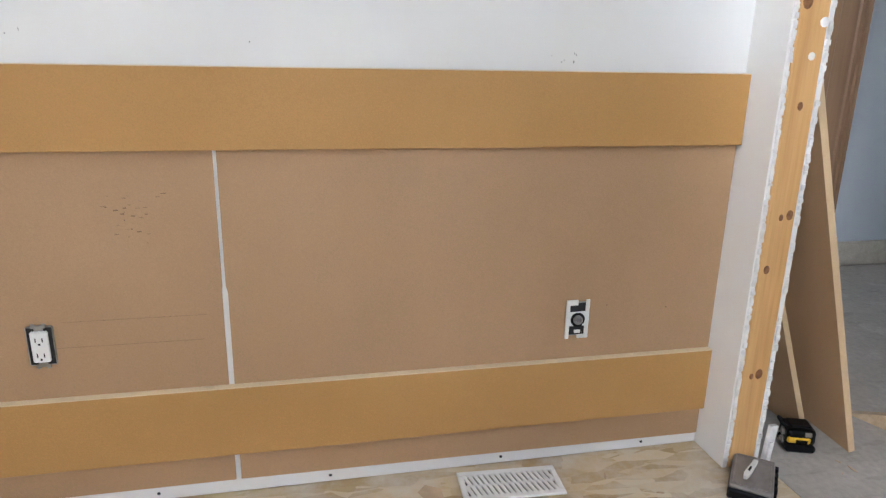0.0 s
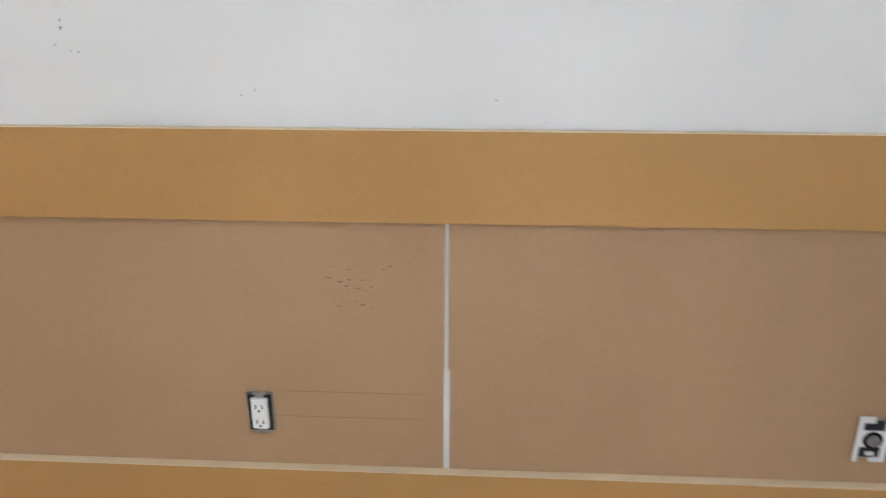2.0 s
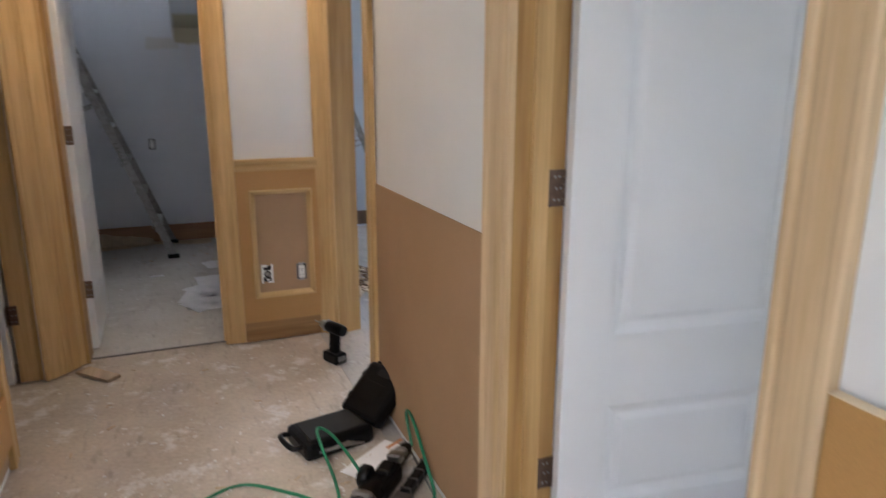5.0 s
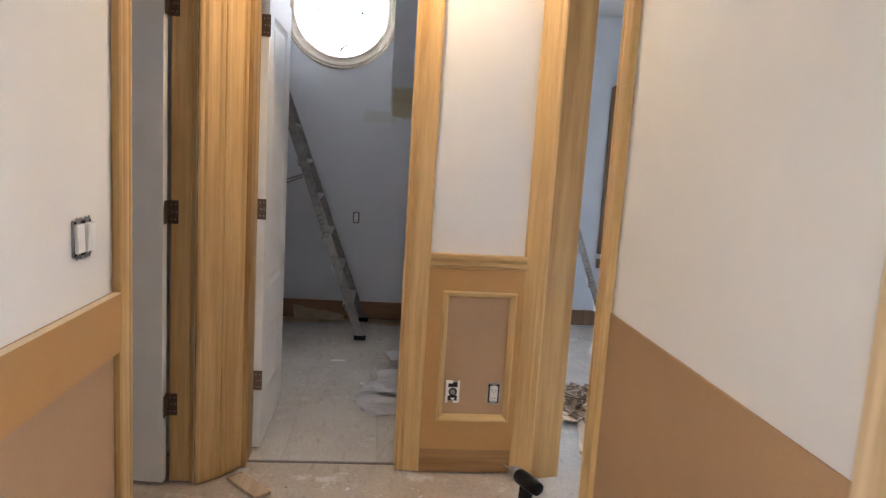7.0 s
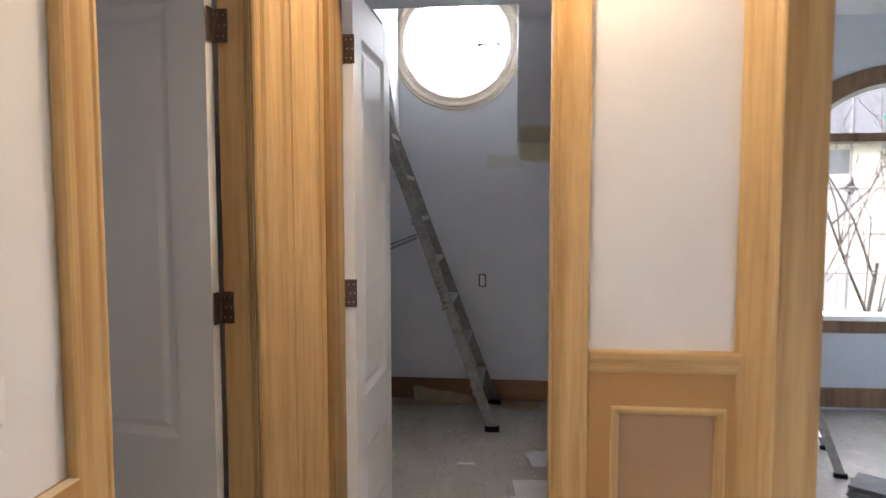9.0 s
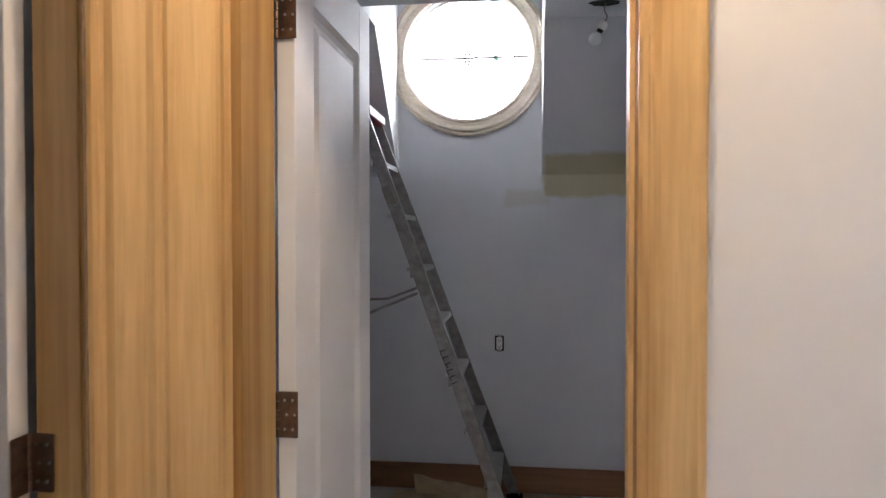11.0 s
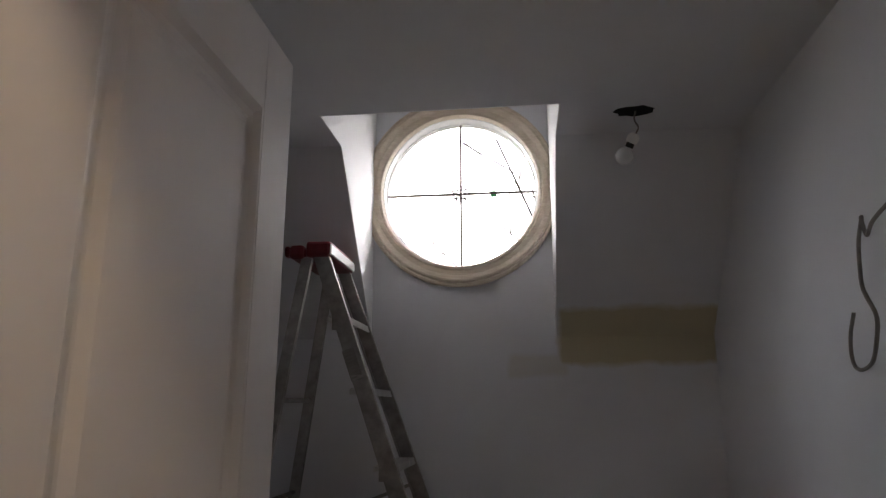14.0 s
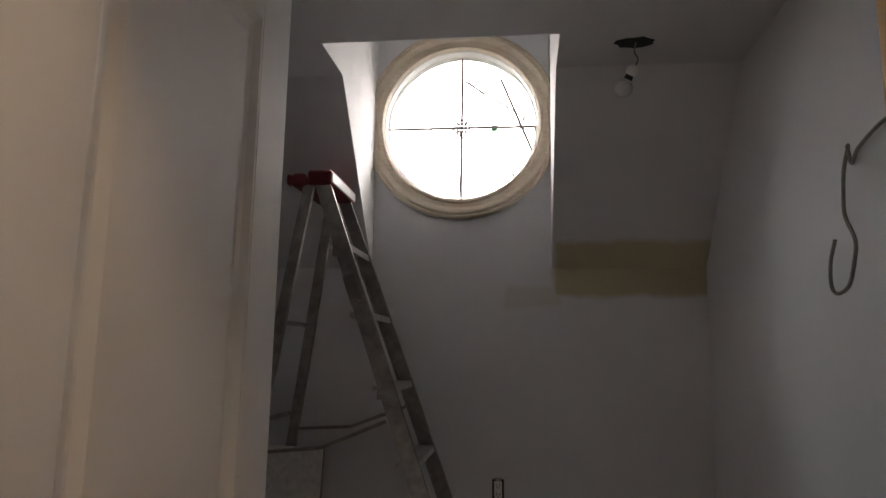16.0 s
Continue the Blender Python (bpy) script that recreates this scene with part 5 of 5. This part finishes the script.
def step_ladder(name, m, label, group):
    """Aluminium step ladder opened along x: front foot at the origin, steps rising towards -x, width along +y."""
    ld = thing(name, m, label, "ladder", group)
    top, lean = 2.02, -0.365

    def front(z, y):
        return Vector((lean * z, y, z))
    for y0, y1, s in ((0.0, 0.09, 1), (0.56, 0.41, -1)):
        bm = bmesh.new()
        a, b = front(0, y0), front(top, y1)
        # channel rail: web and two flanges
        web, fl, t = 0.060, 0.024 * s, 0.003 * s
        e = 0.004
        prism(bm, [a + Vector(q) for q in ((0, 0, 0), (-web, 0, 0), (-web, fl, 0), (-web + e, fl, 0), (-web + e, t, 0), (-e, t, 0), (-e, fl, 0), (0, fl, 0))], b - a)
        rl = part("rail", bm, ALU, ld)
        bm = bmesh.new()
        box(bm, -0.082, 0.004, min(0, fl) - 0.003, max(0, fl) + 0.003, 0.001, 0.035, 0.004, Matrix.Translation((0, y0, 0)))
        part("foot", bm, BLACK, rl, "black rubber foot")
    for k in range(7):
        z = 0.265 + k * 0.2545
        f = z / top
        y0, y1 = 0.004 + 0.09 * f, 0.556 - 0.15 * f
        bm = bmesh.new()
        x = lean * z
        box(bm, x - 0.076, x - 0.002, y0, y1, z - 0.003, z, 0.001)
        box(bm, x - 0.005, x - 0.001, y0, y1, z - 0.024, z - 0.003, 0.001)
        box(bm, x - 0.078, x - 0.074, y0, y1, z - 0.020, z - 0.003, 0.001)
        for j in range(5):
            box(bm, x - 0.072 + j * 0.015, x - 0.067 + j * 0.015, y0, y1, z, z + 0.0015)
        st_ = part("step", bm, ALULIGHT, ld)
        if k % 2 == 0:
            bm = bmesh.new()
            box(bm, x - 0.06, x - 0.02, y0, y0 + 0.004, z - 0.05, z - 0.004)
            part("brace", bm, ALU, st_)
    # cap
    bm = bmesh.new()
    cx = lean * top
    box(bm, cx - 0.085, cx + 0.010, 0.075, 0.425, top - 0.008, top + 0.050, 0.012, None, 2)
    box(bm, cx - 0.150, cx - 0.092, 0.080, 0.420, top - 0.012, top + 0.040, 0.014, None, 2)
    box(bm, cx - 0.100, cx - 0.078, 0.090, 0.410, top - 0.004, top + 0.026, 0.004)
    cap = part("top_cap", bm, RED, ld, "red plastic top cap")
    part("cap_edge", boxes((cx + 0.004, cx + 0.0135, 0.08, 0.42, top + 0.0, top + 0.036, 0.002)), PLASTIC, cap, "paint-splashed front lip")
    part("hook", boxes((cx - 0.168, cx - 0.149, 0.085, 0.12, top - 0.005, top + 0.036, 0.006)), RED, cap)
    # rear frame
    rx0, rx1 = cx - 0.105, -1.14
    for y0, y1 in ((0.005, 0.10), (0.535, 0.39)):
        bm = bmesh.new()
        a, b = Vector((rx1, y0, 0.002)), Vector((rx0, y1, top))
        prism(bm, [a, a + Vector((0.040, 0, 0)), a + Vector((0.040, 0.022, 0)), a + Vector((0, 0.022, 0))], b - a)
        rl = part("rear_leg", bm, ALU, ld)
        part("foot", boxes((rx1 - 0.004, rx1 + 0.046, y0 - 0.003, y0 + 0.026, 0.001, 0.035, 0.004)), BLACK, rl, "black rubber foot")
    for z in (0.3, 0.8, 1.15, 1.5):
        f = z / top
        x = rx1 + (rx0 - rx1) * f + 0.02
        bm = bmesh.new()
        tube(bm, [(x, 0.02 + 0.09 * f, z), (x, 0.55 - 0.15 * f, z)], 0.009, 8)
        part("rear_bar", bm, ALU, ld, smooth=True)
    for y, dz in ((0.065, 0), (0.465, 0.02)):
        za = 1.16
        p0, p2 = Vector((lean * za - 0.07, y, za + dz)), Vector((rx1 + (rx0 - rx1) * 1.04 / top + 0.02, y, 1.04 + dz * 2))
        mid = (p0 + p2) / 2 + Vector((0.01, 0, -0.035))
        bm = bmesh.new()
        tube(bm, [p0, mid], 0.007, 6)
        sp = part("spreader", bm, ALU, ld)
        bm = bmesh.new()
        tube(bm, [mid, p2], 0.007, 6)
        part("spreader_arm", bm, CABLE, sp)
    # labels and marker writing on the near rail
    def on_rail(z, u):
        return Matrix.Translation(front(z, 0.09 * z / top - 0.0012) + Vector((-u, 0, 0))) @ pose(0, 0, 0, 0, math.degrees(math.atan(lean)))
    part("label", boxes((-0.022, 0.022, -0.0004, 0.0004, -0.055, 0.055)), GREY, ld, "worn grey label", on_rail(1.62, 0.04))
    bm = bmesh.new()
    rnd = random.Random(2)
    for k in range(10):
        box(bm, -0.022 + rnd.uniform(0, 0.008), rnd.uniform(0.0, 0.022), -0.0012, -0.0005, -0.06 + k * 0.012, -0.055 + k * 0.012)
    part("label_print", bm, MARK, ld, "", on_rail(1.62, 0.04))
    bm = bmesh.new()
    for k in range(8):
        z = 0.12 - k * 0.032
        box(bm, -0.018, 0.014, -0.0007, 0.0002, z, z + 0.004)
        box(bm, -0.018 + 0.004 * (k % 3), -0.014 + 0.004 * (k % 3), -0.0007, 0.0002, z - 0.018, z)
    part("marker_bars", bm, DARK, ld, "black marker writing", on_rail(0.78, 0.04))
    return ld


LADDER = step_ladder("step_ladder", pose(-0.742, 7.305, 0), "worn aluminium step ladder with a red cap, standing open", "step ladders")
lad2 = copy_thing(LADDER, pose(0.99, 6.80, 0, 0, 0, -15) @ Matrix.Scale(0.75, 4))
tagged(lad2, "worn aluminium step ladder standing open near the arched window")

bl = thing("hanging_bulb", pose(-0.388, 7.205, 2.44), "clear bulb hanging from a ragged ceiling hole on its wire", "light bulb")
bm = bmesh.new()
rnd = random.Random(7)
pts = [(0.066 * (1 + rnd.uniform(-0.22, 0.22)) * math.cos(a), 0.042 * (1 + rnd.uniform(-0.2, 0.2)) * math.sin(a), -0.0015) for a in [2 * math.pi * k / 16 for k in range(16)]]
prism(bm, pts, (0, 0, 0.0012))
part("hole", bm, DARK, bl, "ragged dark hole")
bm = bmesh.new()
tube(bm, smooth_path([(0.005, 0, -0.001), (0.0, 0.005, -0.03), (0.012, 0.01, -0.055), (0.004, 0.02, -0.075)], 6), 0.0028, 6)
part("wire", bm, CABLE, bl)
SO = Matrix.Translation((0.004, 0.02, -0.072)) @ pose(0, 0, 0, 22, 28)
bm = bmesh.new()
lathe(bm, [(0, 0), (0.012, -0.002), (0.020, -0.012), (0.020, -0.030), (0.016, -0.036), (0, -0.036)], 18, SO)
part("socket", bm, PLASTIC, bl, smooth=True)
bm = bmesh.new()
lathe(bm, [(0.0135, -0.034), (0.0135, -0.052), (0, -0.052)], 16, SO)
part("collar", bm, DARK, bl, smooth=True)
bm = bmesh.new()
lathe(bm, [(0, -0.048), (0.013, -0.050)] + [(0.0305 * math.sin(a), -0.083 + 0.0305 * math.cos(a)) for a in [0.45 + (math.pi - 0.45) * k / 14 for k in range(14)]] + [(0, -0.1135)], 24, SO)
part("bulb", bm, BULBGLASS, bl, "clear glass bulb", smooth=True)

wire = thing("loose_cable", pose(0.012, 0, 0), "loose grey cable stub hanging on the wall", "cable")
bm = bmesh.new()
tube(bm, smooth_path([(0, 6.455, 1.915), (-0.02, 6.505, 1.892), (-0.024, 6.58, 1.868), (-0.02, 6.622, 1.846), (-0.024, 6.628, 1.884), (-0.02, 6.634, 1.888), (-0.024, 6.652, 1.842), (-0.02, 6.672, 1.792), (-0.024, 6.665, 1.731), (-0.02, 6.634, 1.667), (-0.024, 6.638, 1.617), (-0.02, 6.679, 1.569), (-0.024, 6.728, 1.554), (-0.02, 6.769, 1.576), (-0.024, 6.756, 1.631), (-0.02, 6.732, 1.686)], 8), 0.0046, 7)
part("sheath", bm, CABLE, wire, smooth=True)
bm = bmesh.new()
box(bm, -0.008, 0.0, 6.44, 6.47, 1.90, 1.93, 0.003)
part("staple", bm, DARK, wire)

wb = thing("drywall_offcut", pose(-1.87, 7.62, 0, -8, 0, 0), "white board offcut leaning on the far wall", "board")
part("face", boxes((0, 0.30, 0.0, 0.012, 0.002, 1.02, 0.001)), DRYWALL, wb)
part("edge", boxes((0.30, 0.303, -0.001, 0.013, 0.002, 1.022)), GREY, wb, "dark edge")
for k, (x, y, rz, w, d) in enumerate(((-0.60, 6.02, 28, 0.13, 0.12), (-0.62, 6.16, -14, 0.13, 0.13), (-0.57, 6.28, 42, 0.12, 0.13), (-0.55, 6.42, 5, 0.10, 0.12), (-0.50, 6.20, 70, 0.12, 0.10), (-0.52, 6.76, 12, 0.06, 0.10))):
    s = thing("paper_sheet", pose(x, y, 0.004 + 0.011 * k, random.uniform(-1, 1), random.uniform(-1, 1), rz), "crumpled white sheet dropped on the floor", "paper", "papers on the small room floor")
    bm = bmesh.new()
    n = 6
    g = [[bm.verts.new((-w + 2 * w * i / n, -d + 2 * d * j / n, 0.006 + 0.010 * noise.noise((i * 0.55 + k * 9, j * 0.55, 0)))) for j in range(n + 1)] for i in range(n + 1)]
    for i in range(n):
        for j in range(n):
            bm.faces.new((g[i][j], g[i + 1][j], g[i + 1][j + 1], g[i][j + 1]))
    bmesh.ops.solidify(bm, geom=bm.faces[:], thickness=0.005)
    part("sheet", bm, PAPER, s)
s = thing("white_strip", pose(-0.90, 6.80, 0.001, 0, 0, 4), "short white strip on the floor", "scrap")
part("strip", boxes((-0.045, 0.045, -0.012, 0.012, 0, 0.008, 0.002)), PAPER, s)
cs = thing("torn_cardboard", pose(-1.13, 7.86, 0, 20, 0, -4), "torn cardboard strip propped on the baseboard", "cardboard")
bm = bmesh.new()
rnd = random.Random(12)
tp = [(-0.20 + 0.4 * k / 12, 0.0, 0.135 - 0.07 * k / 12 + rnd.uniform(-0.008, 0.008)) for k in range(13)]
btm = [(-0.20 + 0.4 * k / 12, 0.0, 0.002) for k in range(13)]
prism(bm, tp + btm[::-1], (0, 0.004, 0))
part("strip", bm, CARD, cs)
bp = thing("brown_paper", pose(-0.98, 7.84, 0.001), "torn brown building paper lying along the wall foot", "paper")
bm = bmesh.new()
top_edge = [(-0.47 + 0.98 * k / 16, 0.085 + rnd.uniform(-0.01, 0.01)) for k in range(17)]
low_edge = [(-0.47 + 0.98 * k / 16, -0.05 - 0.05 * math.sin(k * 0.55) + rnd.uniform(-0.018, 0.018)) for k in range(17)]
rows_ = [[bm.verts.new((a_[0], a_[1] + (b_[1] - a_[1]) * j / 4, 0.004 + 0.016 * max(0, noise.noise((a_[0] * 7, j * 0.8, 3))))) for j in range(5)] for a_, b_ in zip(top_edge, low_edge)]
for p_, q_ in zip(rows_, rows_[1:]):
    for j in range(4):
        bm.faces.new((p_[j], p_[j + 1], q_[j + 1], q_[j]))
bmesh.ops.solidify(bm, geom=bm.faces[:], thickness=0.002)
part("sheet", bm, CARD, bp)

# dark plastic sheet added behind the small room's door to darken its hinge gap
ds = thing("plastic_sheet", pose(-1.56, 5.86, 0, 0, 0, 36), "wrinkled glossy dark sheet added behind the door to darken the hinge gap", "plastic sheet")
bm = bmesh.new()
grid = [[bm.verts.new((-0.16 + 0.32 * i / 22, 0.030 * noise.noise((i * 0.55, j * 0.10, 1.0)) + 0.012 * noise.noise((i * 0.9, j * 0.5, 4.0)), 0.003 + 2.05 * j / 60)) for j in range(61)] for i in range(23)]
for i in range(22):
    for j in range(60):
        bm.faces.new((grid[i][j], grid[i + 1][j], grid[i + 1][j + 1], grid[i][j + 1]))
bmesh.ops.solidify(bm, geom=bm.faces[:], thickness=0.002)
part("sheet", bm, plain("dark_film", (0.012, 0.013, 0.018), 0.22, 0, 0.3, 12), ds, smooth=True)

# ---- the big room's things ----
rnd = random.Random(15)
for name_, mat_, n_, what in (("scrap_heap", SCRAP, 60, "heap of broken pale wood scraps"), ("bark_scraps", DARKWOOD, 110, "dark splintered wood scraps in a heap")):
    dp = bmesh.new()
    for k in range(n_):
        a, r = rnd.uniform(0, 6.28), 0.34 * math.sqrt(rnd.random())
        m_ = Matrix.Translation((0.55 + r * math.cos(a) * 0.65, 6.08 + r * math.sin(a), 0.014 + 0.09 * (1 - r / 0.34) * rnd.random())) @ pose(0, 0, 0, rnd.uniform(-25, 25), rnd.uniform(-25, 25), rnd.uniform(0, 180))
        w = rnd.uniform(0.004, 0.013)
        quick_box(dp, -rnd.uniform(0.02, 0.09), rnd.uniform(0.02, 0.07), -w, w, -0.004, 0.004, m_)
    tagged(part(name_, dp, mat_, None), what, "debris", "", "stuff")
for k in range(6):
    t_ = thing("flooring_tile", pose(1.02 + 0.006 * (k % 3), 6.50, 0.001 + k * 0.016, 0, 0, -28 + 5 * ((k * 7) % 5 - 2)), "glossy dark tile in a loose stack", "tile", "stack of tiles")
    part("slab", boxes((-0.15, 0.15, -0.10, 0.10, 0, 0.012, 0.001)), plain("tile_glaze", (0.09, 0.085, 0.085), 0.8, 0, 0.3, 12) if k == 0 else bpy.data.materials["tile_glaze"], t_)
for k, (x, y, z, rz, l_) in enumerate(((0.42, 5.72, 0.01, 75, 0.5), (0.50, 5.85, 0.014, 100, 0.36), (0.36, 5.95, 0.01, 60, 0.3))):
    s = thing("wood_strip", pose(x, y, z, 0, 0, rz), "pale broken trim strip on the floor", "wood scrap", "trim strips on the floor")
    part("strip", boxes((-l_ / 2, l_ / 2, -0.03, 0.03, -0.008, 0.008, 0.002)), SCRAP, s)
rb = thing("red_box", pose(0.42, 5.48, 0.001, 0, 0, 20), "small red box on the floor", "box")
part("body", boxes((-0.04, 0.04, -0.05, 0.05, 0, 0.07, 0.004)), RED, rb)

# ---- outside ----
struct("ground", boxes((-400, 400, 8.4, 900, -3.2, -3.0), (-400, 400, -600, 8.4, -3.25, -3.05)), GRASS, "winter lawn far below the windows", "ground")


def house(name, x, y, w, d, h, roof, label):
    hs = thing(name, pose(x, y, -3.0), label, "house")
    part("wall", boxes((-w / 2, w / 2, 0, d, 0, h)), STONE, hs)
    bm = bmesh.new()
    prism(bm, [(-w / 2 - 0.4, -0.4, h), (-w / 2 - 0.4, d + 0.4, h), (-w / 2 - 0.4, d / 2, h + roof)], (w + 0.8, 0, 0))
    part("roof", bm, ROOFM, hs)
    for i in range(int(w // 2.4)):
        for z in (0.9, 3.7):
            if z + 1.4 < h:
                cx = -w / 2 + 1.4 + i * 2.4
                wf = part("window", boxes((cx - 0.55, cx + 0.55, -0.05, 0.02, z, z + 1.4)), PLASTIC, hs)
                part("pane", boxes((cx - 0.47, cx - 0.03, -0.06, -0.05, z + 0.08, z + 1.32), (cx + 0.03, cx + 0.47, -0.06, -0.05, z + 0.08, z + 1.32)), FARGLASS, wf)
    return hs


house("neighbour_house", 9.5, 24, 14, 9, 6.0, 2.6, "pale two-storey house across the garden")
house("neighbour_house", -6, 34, 12, 9, 5.6, 2.6, "pale house far behind bare trees")


def tree(name, x, y, height, seed, thick=0.009):
    rnd = random.Random(seed)
    t = thing(name, pose(x, y, -3.0), "bare winter tree with fine forked branches", "tree", "bare trees outside")
    tb, cb_ = bmesh.new(), bmesh.new()

    def grow(bm, p, d, length, r, depth):
        q = p + d * length
        mid = p + d * length * 0.5 + Vector((rnd.uniform(-1, 1), rnd.uniform(-1, 1), rnd.uniform(-0.3, 0.6))) * length * 0.07
        tube(bm, [p, mid, q], r, 5 if depth > 1 else 7, r * 0.62)
        if depth >= 7 or r < 0.0025:
            return
        for k in range(rnd.choice((2, 3, 3)) if depth else 5):
            axis = d.orthogonal().normalized()
            axis.rotate(Matrix.Rotation(rnd.uniform(0, 6.28), 3, d))
            nd = d.copy()
            nd.rotate(Matrix.Rotation(rnd.uniform(0.3, 0.85), 3, axis))
            nd = (nd + Vector((0, 0, 0.12))).normalized()
            f = rnd.uniform(0.55, 1.0)
            grow(cb_, p + (q - p) * f, nd, length * rnd.uniform(0.55, 0.8), r * 0.62 * rnd.uniform(0.6, 0.95), depth + 1)
    grow(tb, Vector((0, 0, 0)), Vector((0.04, 0, 1)).normalized(), height * 0.34, height * thick, 0)
    part("trunk", tb, BARK, t)
    part("branches", cb_, BARK, t)
    return t


tree("tree", 2.7, 12.2, 9.0, 3, 0.0045)
tree("tree", 4.9, 14.5, 10.0, 13, 0.005)
tree("tree", 0.2, 14.0, 15.0, 8, 0.0038)
tree("tree", -4.6, 27.0, 15.0, 5)
sk = bmesh.new()
prism(sk, [(-260, 120, -20), (-150, 160, -20), (150, 160, -20), (260, 120, -20), (262, 121, -20), (151, 161, -20), (-151, 161, -20), (-262, 121, -20)], (0, 0, 220))
struct("backdrop", sk, OVERCAST, "white overcast sky", "sky")

# ---- floor sheets of the small room ----
xs = (-2.62, -1.90, -1.045, -0.635, 0.010)
for i in range(4):
    cut = 6.35 + 0.42 * (i % 2)
    for a, b in ((5.366, cut), (cut + 0.003, FAR - 0.002)):
        bm = boxes((xs[i] + 0.0015, xs[i + 1] - 0.0015, a, b, -0.006, 0.0, 0.0008))
        part("floor_sheet", bm, BATHFLOOR, fb)
